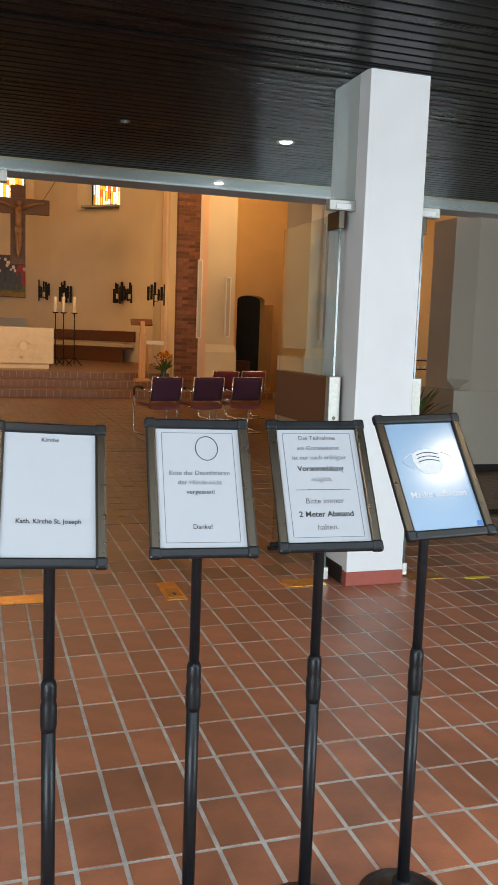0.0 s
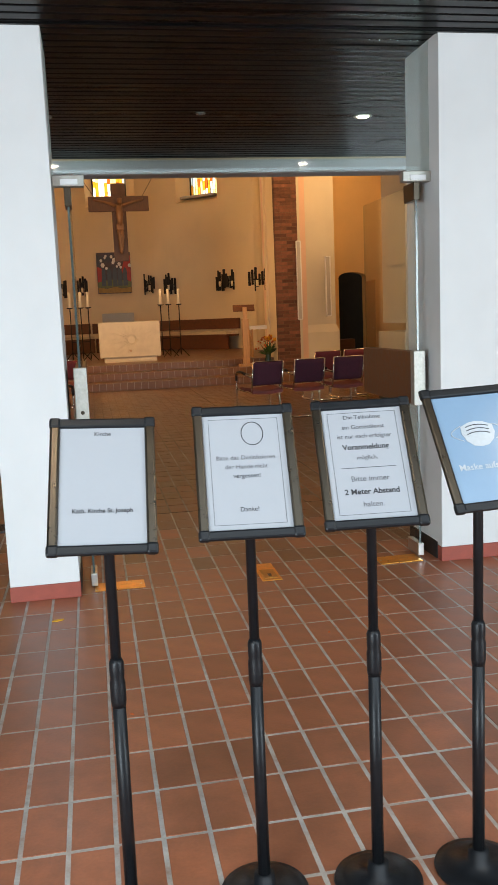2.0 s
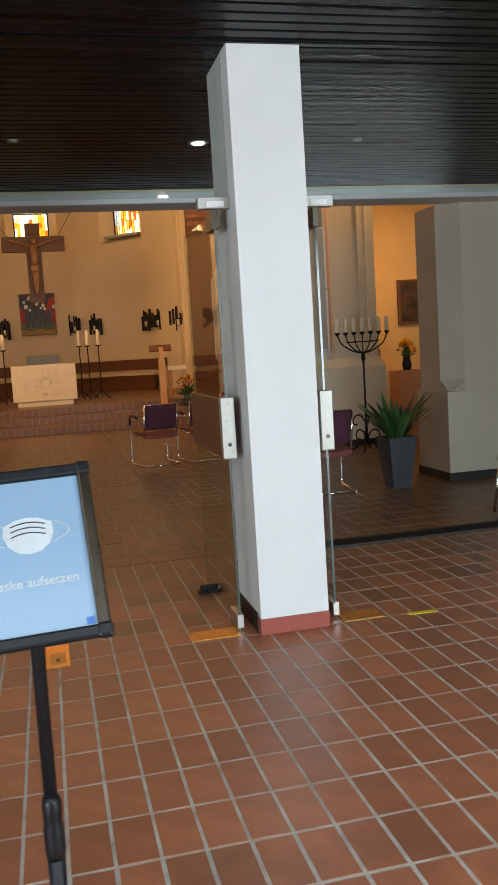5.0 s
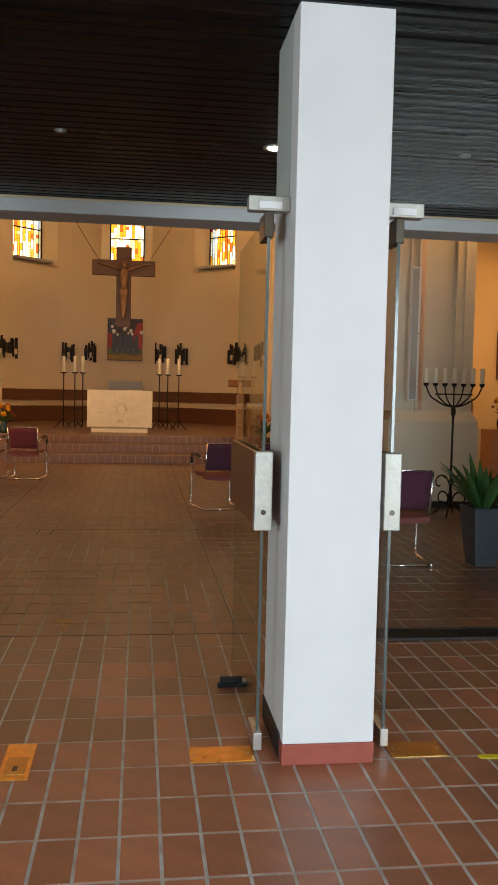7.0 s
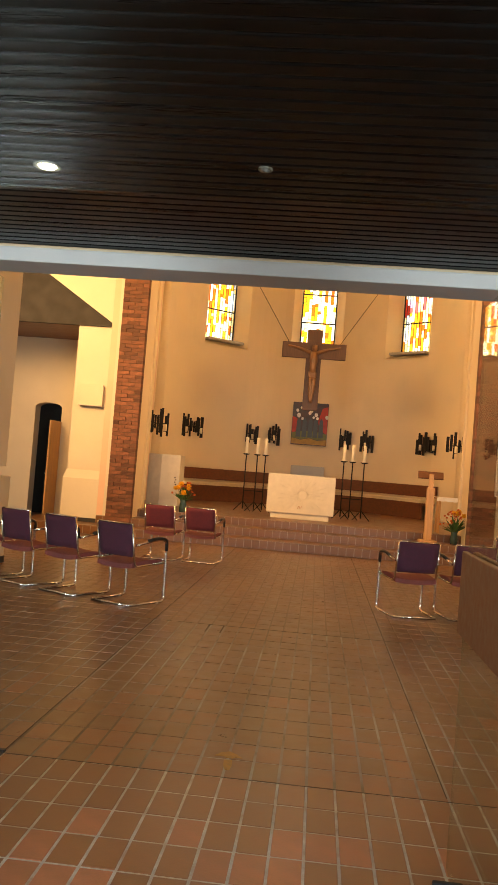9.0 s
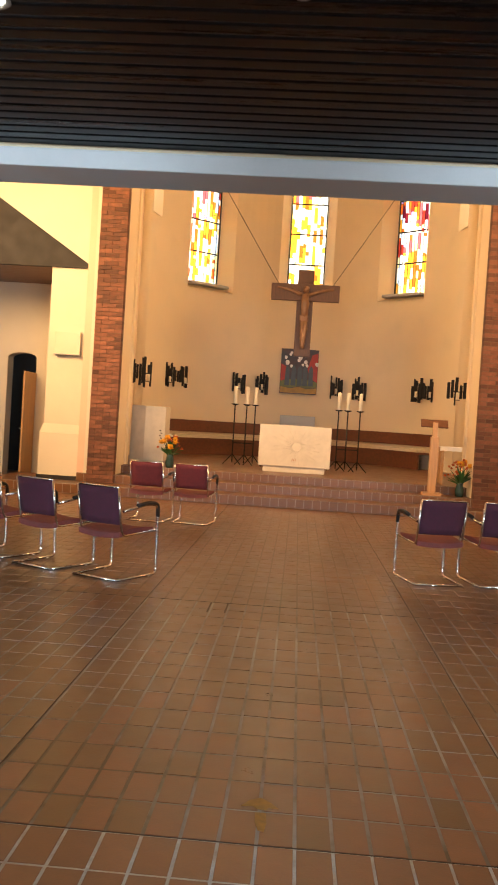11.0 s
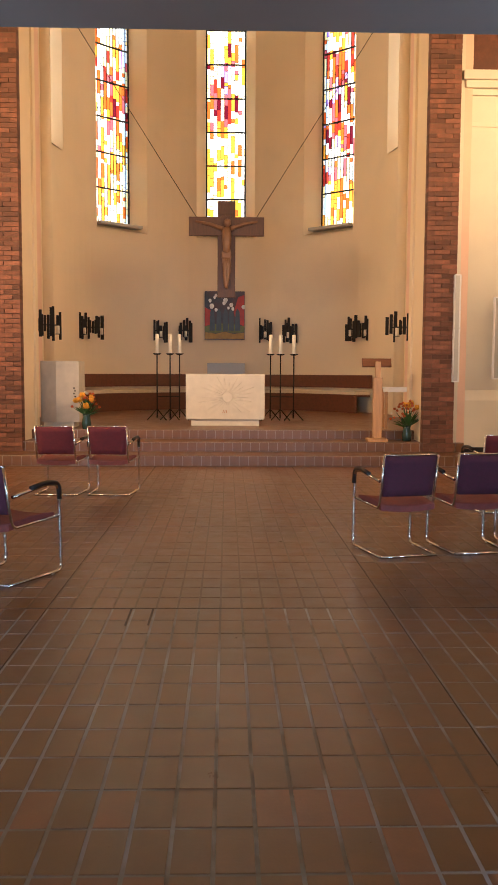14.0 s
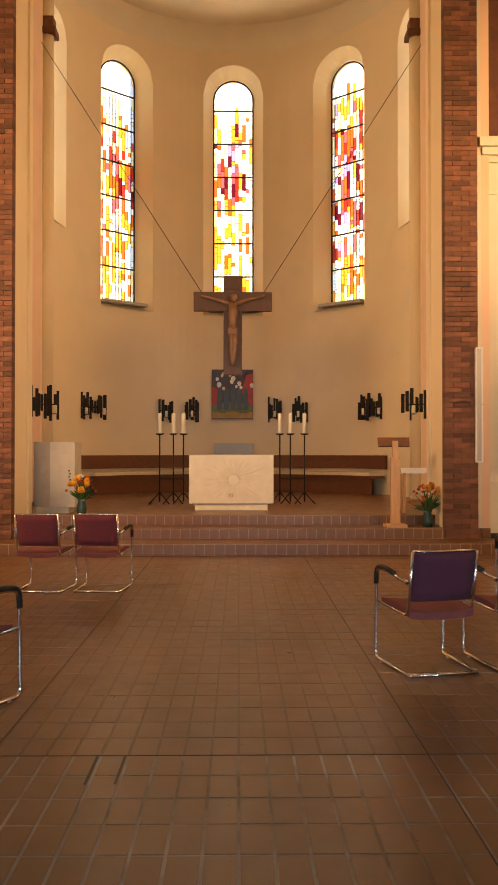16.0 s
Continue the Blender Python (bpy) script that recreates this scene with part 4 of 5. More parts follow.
def downlight(x, y, lit):
    k = 1.0 if lit else 0.5
    d = thing("downlight", "round recessed ceiling lamp, lit" if lit else "round recessed ceiling lamp, switched off", "ceiling lamp", pose(x, y, 2.97), "recessed ceiling lamps")
    part("ring", lathe(B(), [(r * k, z) for r, z in ((0.048, 0.002), (0.072, 0.0), (0.074, -0.006), (0.066, -0.010), (0.05, -0.006), (0.048, 0.002))], 24), M_ALU, d)
    part("lens", lathe(B(), [(r * k, z) for r, z in ((0.001, -0.002), (0.049, -0.002), (0.04, -0.012), (0.001, -0.016))], 24), M_LAMPON if lit else M_LAMPOFF, d)
    if lit:
        data = bpy.data.lights.new("downlight_bulb", "AREA")
        data.shape, data.size, data.energy, data.color = "DISK", 0.085, 8.0 if y < 0 else 2.5, (1.0, 0.86, 0.66)
        new("downlight_bulb", data).matrix_world = look((x, y, 2.95), (x, y + 0.001, 0))


for x, y, lit in ((0.21, 1.94, True), (-1.06, 1.85, False), (1.38, 1.85, False), (-2.2, 1.96, True), (2.6, 1.94, False), (0.22, -3.6, True), (-2.2, -3.6, True)):
    downlight(x, y, lit)
d = thing("ceiling_speaker", "dark round loudspeaker grille in the slatted ceiling", "loudspeaker", pose(0.77, 2.9, 2.97))
part("grille", lathe(B(), [(0.001, -0.012), (0.10, -0.010), (0.115, -0.004), (0.115, 0.0), (0.001, 0.0)], 24), M_BLKMETAL, d)
part("ring", lathe(B(), [(0.115, 0.0), (0.125, -0.004), (0.125, -0.008), (0.112, -0.012)], 24), M_BLACK, d)
d = thing("dome_sensor", "small dark dome sensor under the ceiling", "sensor", pose(-1.10, -2.67, 2.97))
part("collar", lathe(B(), [(0.001, 0.0), (0.07, 0.0), (0.07, -0.02), (0.001, -0.02)], 20), M_BLKMETAL, d)
part("dome", lathe(B(), [(0.062, -0.02), (0.058, -0.045), (0.04, -0.068), (0.001, -0.076)], 20), M_LAMPOFF, d, "frosted dome")


# ---------- chairs ----------
def chair(fabric, label):
    c = thing("armchair", label, "chair", pose(0, 0, 0), "stacking armchairs in the nave")
    hw, r = 0.265, 0.0125
    for sx in (-1, 1):
        rail = bend([(sx * (hw - 0.02), -0.27, r), (sx * hw, 0.29, r), (sx * hw, 0.27, 0.66), (sx * hw, 0.12, 0.675), (sx * (hw - 0.03), -0.2, 0.62)], 0.06)
        st_ = part("side_tube", tube(B(), rail, r, 10), M_CHROME, c, "bent chrome tube")
        part("arm_pad", tube(B(), bend([(sx * hw, 0.278, 0.55), (sx * hw, 0.27, 0.672), (sx * hw, 0.12, 0.69), (sx * (hw - 0.006), -0.03, 0.665)], 0.06), 0.019, 8), M_ARM, st_, "black arm pad")
        part("seat_rail", tube(B(), bend([(sx * hw, 0.275, 0.43), (sx * 0.235, -0.2, 0.40), (sx * 0.235, -0.235, 0.55), (sx * 0.235, -0.285, 0.835)], 0.05), 0.011, 8), M_CHROME, c, "chrome seat rail")
        part("foot_cap", tube(B(), [(sx * (hw - 0.005), 0.17, 0.004), (sx * (hw - 0.005), 0.2, 0.004)], 0.015, 8), M_STEEL, st_)
    part("rear_bar", tube(B(), [(-hw + 0.02, -0.27, r), (hw - 0.02, -0.27, r)], r, 10), M_CHROME, c, "chrome floor bar")
    b = B()
    n = 8
    rows = []
    for j in range(n + 1):
        yy = -0.24 + 0.49 * j / n
        zz = 0.43 + 0.018 * math.sin(j / n * math.pi) - 0.02 * (1 - j / n)
        rows.append([(x * 0.235, yy, zz - 0.018 * (1 - (x * x))) for x in (-1, -0.7, -0.35, 0, 0.35, 0.7, 1)])
    for lvl, flip in ((0.022, 1), (-0.022, -1)):
        vs = [[b.verts.new((p[0], p[1], p[2] + lvl)) for p in row] for row in rows]
        for u, v in zip(vs, vs[1:]):
            for i in range(6):
                b.faces.new((u[i], u[i + 1], v[i + 1], v[i])).smooth = True
        if flip == 1:
            topv = vs
        else:
            m_ = n
            for i in range(6):
                b.faces.new((topv[0][i], topv[0][i + 1], vs[0][i + 1], vs[0][i]))
                b.faces.new((topv[m_][i], topv[m_][i + 1], vs[m_][i + 1], vs[m_][i]))
            for j in range(n):
                b.faces.new((topv[j][0], topv[j + 1][0], vs[j + 1][0], vs[j][0]))
                b.faces.new((topv[j][6], topv[j + 1][6], vs[j + 1][6], vs[j][6]))
    part("seat", b, M_SEAT, c, "mauve-red upholstered seat")
    b = B()
    for lvl in (0.0, 0.03):
        vs = []
        for j in range(6):
            zz = 0.50 + 0.33 * j / 5
            yy = -0.228 - 0.062 * j / 5
            vs.append([b.verts.new((x * (0.215 + 0.012 * j / 5), yy - 0.03 * (1 - x * x) * 0.8 + lvl, zz)) for x in (-1, -0.7, -0.35, 0, 0.35, 0.7, 1)])
        for u, v in zip(vs, vs[1:]):
            for i in range(6):
                b.faces.new((u[i], u[i + 1], v[i + 1], v[i])).smooth = True
        if lvl == 0:
            fv = vs
    for i in range(6):
        b.faces.new((fv[0][i], fv[0][i + 1], vs[0][i + 1], vs[0][i]))
        b.faces.new((fv[5][i], fv[5][i + 1], vs[5][i + 1], vs[5][i]))
    for j in range(5):
        b.faces.new((fv[j][0], fv[j + 1][0], vs[j + 1][0], vs[j][0]))
        b.faces.new((fv[j][6], fv[j + 1][6], vs[j + 1][6], vs[j][6]))
    part("backrest", b, fabric, c, "upholstered backrest")
    part("top_bar", tube(B(), [(x * 0.232, -0.27 - 0.022 * (1 - x * x), 0.838) for x in (-1, -0.6, -0.2, 0.2, 0.6, 1)], 0.009, 8), M_CHROME, c, "chrome top bar")
    return c


PURPLE_AT = ((0.42, 7.50, 13), (1.08, 7.62, 9), (1.72, 7.75, 6), (-2.60, 6.63, -27), (-3.27, 6.95, -29), (-3.91, 7.33, -29), (-4.53, 7.72, -29), (1.72, 4.08, -3))
WINE_AT = ((-3.03, 10.93, -6), (-2.40, 10.93, -6), (1.95, 9.7, 6), (2.5, 9.9, 10))
for fabric, label, places in ((M_PURPLE, "chrome-framed armchair with purple fabric back on tiled floor", PURPLE_AT), (M_WINE, "chrome-framed armchair with wine-red fabric on tiled floor", WINE_AT)):
    first = chair(fabric, label)
    first.matrix_basis = pose(places[0][0], places[0][1], 0, 0, 0, places[0][2])
    for x, y, a in places[1:]:
        copy_thing(first, pose(x, y, 0, 0, 0, a))


# ---------- choir ----------
ZP = 0.49
a_ = thing("altar", "pale stone block altar on a recessed base", "altar", pose(A + 0.02, 16.4, ZP))
b = B()
box(b, -0.74, 0.74, 0, 0.85, 0.12, 0.975, bevel=0.012)
part("block", b, M_STONE, a_)
part("base", box(B(), -0.64, 0.64, 0.05, 0.8, 0, 0.12, bevel=0.006), M_STONE, a_, "recessed stone base")
for i in range(26):
    a = i / 26 * math.tau
    u, v = math.cos(a), math.sin(a)
    r0, r1 = 0.09, 0.30 + 0.07 * (i % 3)
    part("carved_ray", tube(B(), [(0.04 + u * r0, -0.002, 0.54 + v * r0), (0.04 + u * r1 * 1.3, -0.002, 0.54 + v * r1 * 0.95)], [0.0065, 0.003], 6), M_STONE, a_)
for i in range(3):
    part("carving", tube(B(), [(-0.05 + i * 0.035, -0.004, 0.24), (-0.03 + i * 0.03, -0.004, 0.30)], 0.006, 6), M_TERRA, a_, "small carved mark")

c_ = thing("crucifix", "large dark wooden crucifix hung on two wires", "crucifix", pose(A + 0.03, 18.43, 3.05))
part("upright", box(B(), -0.185, 0.185, 0, 0.09, 0.0, 1.985, bevel=0.012), M_CROSS, c_)
part("crossbar", box(B(), -0.78, 0.78, -0.03, 0.06, 1.27, 1.655, bevel=0.012), M_CROSS, c_)
b = B()
tube(b, [(0, -0.09, 1.42), (0.01, -0.1, 1.2), (0, -0.1, 1.02), (0.015, -0.09, 0.9)], [0.085, 0.1, 0.075, 0.085], 12)
tube(b, [(0.03, -0.09, 0.9), (0.045, -0.13, 0.62), (0.01, -0.09, 0.28), (0.0, -0.12, 0.18)], [0.065, 0.055, 0.04, 0.03], 10)
tube(b, [(-0.03, -0.09, 0.9), (-0.02, -0.14, 0.62), (-0.015, -0.09, 0.28), (-0.0, -0.12, 0.2)], [0.065, 0.055, 0.04, 0.03], 10)
for sx in (-1, 1):
    tube(b, [(sx * 0.07, -0.08, 1.4), (sx * 0.35, -0.07, 1.5), (sx * 0.64, -0.05, 1.56)], [0.05, 0.036, 0.025], 10)
lathe(b, [(0.001, 1.43), (0.05, 1.45), (0.072, 1.51), (0.06, 1.58), (0.001, 1.6)], 12, (0.02, -0.12, 0))
box(b, -0.1, 0.1, -0.17, -0.03, 0.78, 0.94, bevel=0.03)
part("statue", b, M_FIGURE, c_, "carved walnut figure")
part("upper_block", box(B(), -0.16, 0.16, -0.02, 0.0, 1.70, 1.95, bevel=0.008), M_CROSS, c_)
for sx, top in ((-1, (-4.17, 1.3, 7.35)), (1, (4.11, 1.3, 7.35))):
    part("wire", tube(B(), [(sx * 0.62, 0.02, 1.65), top], 0.007, 6), M_IRON, c_, "dark suspension wire")

p_ = thing("painting", "unframed modern painting with red, blue and white shapes", "painting", pose(A - 0.02, 24.2, 2.40) @ Matrix.Diagonal((1.23, 1, 1.23, 1)))
part("canvas", box(B(), -0.45, 0.45, 0, 0.04, 0, 1.08, bevel=0.004), mat("painted_dark_ground", (0.05, 0.055, 0.07), 0.5, var=0.6, scale=6, dirt_sheen=(0.10, 0.03, 0.02), dirt_sheen_amount=0.8, dirt_sheen_scale=3), p_)
rng = random.Random(8)
M_PRED, M_PYEL, M_PWHITE, M_PBLUE, M_PGREEN = (mat("paint_" + n, c, 0.5, var=0.3, scale=9) for n, c in (("red", (0.40, 0.035, 0.02)), ("yellow", (0.34, 0.2, 0.03)), ("white", (0.82, 0.8, 0.74)), ("blue_grey", (0.06, 0.085, 0.10)), ("moss", (0.13, 0.15, 0.04))))


def daub(name, poly, material, d):
    part(name, prism(B(), poly, -0.002 - d, 0.0), material, p_)


daub("painted_field", [(-0.44, 0.72), (-0.25, 0.62), (-0.3, 0.34), (-0.44, 0.3)], M_PRED, 0.001)
daub("painted_field", [(0.44, 1.0), (0.3, 0.95), (0.2, 0.6), (0.3, 0.36), (0.44, 0.3)], M_PRED, 0.001)
daub("painted_field", [(-0.44, 0.02), (0.44, 0.02), (0.44, 0.16), (0.2, 0.13), (0.0, 0.18), (-0.2, 0.13), (-0.44, 0.17)], M_PYEL, 0.001)
daub("painted_field", [(-0.44, 0.17), (-0.2, 0.14), (0, 0.19), (0.2, 0.14), (0.44, 0.17), (0.44, 0.3), (0.15, 0.36), (-0.15, 0.36), (-0.44, 0.3)], M_PGREEN, 0.0015)
for x in (-0.28, -0.13, 0.02, 0.15, 0.29):
    daub("painted_shape", [(x - 0.06, 0.2), (x + 0.06, 0.2), (x + 0.045, 0.62), (x, 0.7), (x - 0.045, 0.62)], M_PBLUE, 0.003)
for i in range(12):
    x, z = -0.38 + 0.8 * rng.random(), 0.66 + 0.34 * rng.random()
    s = 0.03 + 0.025 * rng.random()
    daub("painted_fleck", [(x + s * math.cos(k), z + s * 1.2 * math.sin(k)) for k in (0, 1, 2.2, 3.1, 4.2, 5.2)], M_PWHITE, 0.004 + i * 0.0003)
# curved bench along the apse wall
p_ = thing("bench", "long curved dark wooden bench with cream cushions", "bench", pose(A, YC, ZP))


def curved_slab(r0, r1, z0, z1, a0, a1, n=28):
    b = B()
    rings = []
    for i in range(n + 1):
        t = radians(a0 + (a1 - a0) * i / n)
        s_, c = math.sin(t), math.cos(t)
        rings.append([b.verts.new((s_ * r, c * r, z)) for r, z in ((r0, z0), (r1, z0), (r1, z1), (r0, z1))])
    for u, v in zip(rings, rings[1:]):
        for k in range(4):
            b.faces.new((u[k], u[(k + 1) % 4], v[(k + 1) % 4], v[k]))
    b.faces.new(rings[0])
    b.faces.new(rings[-1][::-1])
    return b


for a0, a1 in ((-66, -13), (13, 66)):
    part("backrest", curved_slab(4.0, 4.06, 0.62, 0.95, a0, a1), M_BENCH, p_)
    part("cushion", curved_slab(3.55, 3.98, 0.46, 0.54, a0, a1), M_CUSHION, p_, "cream seat cushion")
    part("seat", curved_slab(3.5, 4.0, 0.40, 0.46, a0, a1), M_BENCH, p_)
    part("front", curved_slab(3.56, 3.62, 0.0, 0.40, a0, a1), M_BENCH, p_)
part("backrest", curved_slab(4.0, 4.06, 0.62, 0.95, -12, 12), M_BENCH, p_)
part("front", curved_slab(3.56, 3.62, 0.0, 0.46, -12, 12), M_BENCH, p_)
part("headboard", box(B(), -0.5, 0.54, 3.9, 3.98, 0.95, 1.26, bevel=0.005), M_GREYPANEL, p_, "grey raised middle board")


def wall_sconce(m, seed, k=1.0):
    s = thing("wall_sconce", "black iron wall sconce of upright bars holding candles", "wall sconce", m, "iron wall sconces in the apse")
    rng = random.Random(seed)
    n = 13 if k > 1.2 else rng.choice((9, 10, 11)) if k > 0.8 else 7
    for i in range(n):
        x = (-0.27 + 0.54 * i / (n - 1)) * k + rng.uniform(-0.02, 0.02)
        z0, z1 = -rng.uniform(0.12, 0.34), rng.uniform(0.12, 0.38)
        w = rng.uniform(0.018, 0.036)
        part("bar", box(B(), x - w, x + w, -0.06 - 0.04 * rng.random(), -0.02, z0, z1, bevel=0.004), M_IRON, s)
    part("wall_arm", box(B(), -0.3 * k if m.translation.x < A else 0.3 * k - 0.02, -0.3 * k + 0.02 if m.translation.x < A else 0.3 * k, -0.02, 0.12, -0.02, 0.0), M_IRON, s)
    part("rail", box(B(), -0.24 * k, 0.24 * k, -0.03, 0.0, -0.02, 0.005), M_IRON, s)
    for x in ((-0.22 + 0.1 * rng.random()) * k, 0.24 * k) if k > 0.8 else (0.02 * (seed % 3 - 1),):
        dt = part("drip_tray", lathe(B(), [(0.001, 0), (0.055, 0), (0.06, 0.012), (0.001, 0.012)], 14, (x, -0.14, -0.20)), M_IRON, s)
        part("candle", lathe(B(), [(0.001, 0), (0.034, 0), (0.034, 0.16), (0.001, 0.165)], 14, (x, -0.14, -0.188)), M_WAX, dt, "short ivory candle")
    return s


for k, (ang, z) in enumerate(((-59, 2.62), (-26, 2.62), (-16, 2.64), (16, 2.64), (26, 2.62), (58, 2.62))):
    t_ = radians(ang)
    wall_sconce(pose(A + math.sin(t_) * (R - 0.1), YC + math.cos(t_) * (R - 0.1), z, 0, 0, -ang * 0.55), 20 + k, 1.1 if abs(ang) > 40 else 0.62)
for sx in (-1, 1):
    wall_sconce(pose(A + sx * (R - 0.42), 17.9, 2.44, 0, 0, -sx * 10), 31 + sx, 1.25)


def candlestick_set(x, offs):
    s = thing("candlestick", "black iron three-branched floor candlestick with white candles", "candlestick", pose(x, 18.2, ZP), "floor candlesticks beside the altar")
    for k, (dx, h) in enumerate([(o, 1.36) for o in offs]):
        part("stem", tube(B(), [(dx, 0, 0.05), (dx, 0, h)], 0.014, 8), M_IRON, s)
        dt = part("drip_tray", lathe(B(), [(0.001, 0), (0.05, 0.0), (0.085, 0.022), (0.085, 0.03), (0.001, 0.03)], 18, (dx, 0, h)), M_IRON, s)
        part("candle", lathe(B(), [(0.001, 0), (0.038, 0), (0.038, 0.385), (0.03, 0.395), (0.001, 0.398)], 16, (dx, 0, h + 0.03)), M_WAX, dt, "tall ivory candle")
        for a in (-0.2, 0.2):
            part("foot", tube(B(), [(dx, 0, 0.24), (dx + a * 0.6, -0.08, 0.10), (dx + a, -0.12, 0.012)], 0.012, 6), M_IRON, s)
    part("tie_bar", tube(B(), [(offs[0], 0, 0.5), (offs[2], 0, 0.5)], 0.01, 6), M_IRON, s)
    return s


candlestick_set(-2.20, (-0.25, 0.02, 0.215))
candlestick_set(0.14, (-0.235, -0.027, 0.25))

l_ = thing("lectern", "light oak lectern with a dark sloping desk", "lectern", pose(1.56, 14.88, 0.33))
part("foot", box(B(), -0.17, 0.17, -0.15, 0.15, 0, 0.055, bevel=0.006), M_OAK, l_)
part("post", box(B(), -0.075, 0.075, -0.05, 0.05, 0.055, 1.09, bevel=0.005), M_OAK, l_)
part("neck", box(B(), -0.045, 0.045, -0.035, 0.035, 1.09, 1.36, bevel=0.004), M_OAK, l_)
b2 = box(B(), -0.25, 0.25, -0.03, 0.01, 0, 0.155, bevel=0.004)
b2.transform(Matrix.Translation((0, 0.1, 1.265)) @ Matrix.Rotation(radians(-28), 4, "X"))
part("desk", b2, M_DARKWOOD, l_, "dark wooden desk")

s_ = thing("tabernacle_stele", "pale stone stele with a cabinet on a narrow foot", "stele", pose(-4.0, 15.75, ZP))
part("foot", box(B(), -0.28, 0.26, 0, 0.5, 0, 0.1, bevel=0.006), M_STONE, s_)
b = prism(B(), [(-0.36, 0.16), (-0.04, -0.04), (0.36, 0.0), (0.36, 0.6), (-0.36, 0.6)], 0.1, 1.19, "xy")
part("cabinet", b, M_STONE, s_)
for i in range(5):
    part("ornament", lathe(B(), [(0.001, 0), (0.02, 0.0), (0.012, 0.02), (0.001, 0.022)], 8, (0.27 + 0.02 * (i % 2), -0.01, 0.5 + 0.05 * i)), M_BRONZE, s_)

t_ = thing("side_table", "small light wooden table with a white cloth", "table", pose(2.13, 16.0, ZP))
part("tabletop", box(B(), -0.29, 0.29, -0.22, 0.22, 0.70, 0.74, bevel=0.004), M_OAK, t_)
b = B()
box(b, -0.31, 0.31, -0.235, 0.235, 0.74, 0.75, bevel=0.003)
prism(b, [(-0.31, 0.745), (0.31, 0.745), (0.31, 0.66)] + [(0.31 - 0.62 * k / 10, 0.66 + 0.012 * (k % 2)) for k in range(1, 10)] + [(-0.31, 0.66)], -0.243, -0.237)
part("tablecloth", b, M_CLOTH, t_, "white lace-edged cloth")
for x in (-0.24, 0.24):
    for y in (-0.17, 0.17):
        part("leg", box(B(), x - 0.025, x + 0.025, y - 0.025, y + 0.025, 0, 0.70, bevel=0.003), M_OAK, t_)


# ---------- plants ----------
def bouquet(m, label, seed, spread=0.2, height=0.5, pot=None):
    f = thing("flower_vase", label, "flowers", m, "flower vases")
    rng = random.Random(seed)
    part("vase", lathe(B(), [(0.001, 0), (0.07, 0), (0.085, 0.1), (0.06, 0.22), (0.07, 0.26), (0.001, 0.26)], 18), pot or mat("dark_green_glazed_vase", (0.03, 0.06, 0.05), 0.2, var=0.2), f)
    lb, ob_, yb, wb = B(), B(), B(), B()
    for i in range(70):
        a, e, l = rng.uniform(0, math.tau), rng.uniform(0.15, 1.35), rng.uniform(0.5, 1.0)
        p0 = Vector((0, 0, 0.22))
        d = Vector((math.cos(a) * math.sin(e) * spread * 1.3, math.sin(a) * math.sin(e) * spread, math.cos(e) * height)) * l
        p1 = p0 + d
        side = d.cross(Vector((0, 0, 1))).normalized() * rng.uniform(0.012, 0.028)
        mid = p0 + d * 0.6 + Vector((0, 0, 0.02))
        vs = [lb.verts.new(q) for q in (p0, mid + side, p1, mid - side)]
        lb.faces.new(vs)
    for bm_, n, s0, s1 in ((ob_, 26, 0.02, 0.04), (yb, 6, 0.06, 0.09), (wb, 4, 0.025, 0.04)):
        for i in range(n):
            a, e = rng.uniform(0, math.tau), rng.uniform(0.1, 1.3)
            l = rng.uniform(0.7, 1.0) if bm_ is not yb else rng.uniform(0.75, 0.95)
            c = Vector((0, 0, 0.24)) + Vector((math.cos(a) * math.sin(e) * spread * 1.2, -abs(math.sin(a)) * math.sin(e) * spread if bm_ is yb else math.sin(a) * math.sin(e) * spread, math.cos(e) * height)) * l
            s = rng.uniform(s0, s1)
            for k in range(9):
                b_, t = k / 9 * math.tau, rng.uniform(0.2, 1.1)
                tip = c + Vector((math.cos(b_) * s, math.sin(b_) * s, math.sin(t) * s))
                sd = Vector((-math.sin(b_), math.cos(b_), 0)) * s * 0.4
                md = (c + tip) / 2
                bm_.faces.new([bm_.verts.new(q) for q in (c, md + sd, tip, md - sd)])
                bm_.faces.new([bm_.verts.new(q) for q in (c, md + sd + Vector((0, 0, s * 0.5)), c + Vector((0, 0, s)) + (tip - c) * 0.4, md - sd + Vector((0, 0, s * 0.5)))])
    part("foliage", lb, M_LEAF, f)
    part("blossoms", ob_, M_ORANGEFL, f, "orange and rust blossoms")
    part("blossoms", yb, M_YELLOWFL, f, "large yellow blossoms")
    part("blossoms", wb, M_WHITEFL, f, "small white blossoms")
    return f


bouquet(pose(-3.46, 15.42, ZP), "autumn flowers in a vase with yellow blossoms", 5, 0.25, 0.42)
bouquet(pose(2.10, 15.0, 0.33), "autumn flowers in a vase on the choir step", 6, 0.3, 0.44)
bouquet(pose(-6.1, 9.6, 0.62), "bunch of yellow flowers on a stone block", 7, 0.2, 0.3)
tagged(mesh_ob("stone_block", box(B(), -6.3, -5.9, 9.4, 9.8, 0, 0.62, bevel=0.01), M_STONE), "plain pale stone block carrying flowers", "block")

p_ = thing("planter", "tapered anthracite planter with a spiky green plant", "planter", pose(2.45, 3.90, 0, 0, 0, 4))
b = B()
prof = [(0.098, 0.0), (0.104, 0.075), (0.110, 0.08), (0.150, 0.50), (0.156, 0.52), (0.140, 0.52), (0.136, 0.47)]
rings = [[b.verts.new((sx * w, sy * w, z)) for sx, sy in ((-1, -1), (1, -1), (1, 1), (-1, 1))] for w, z in prof]
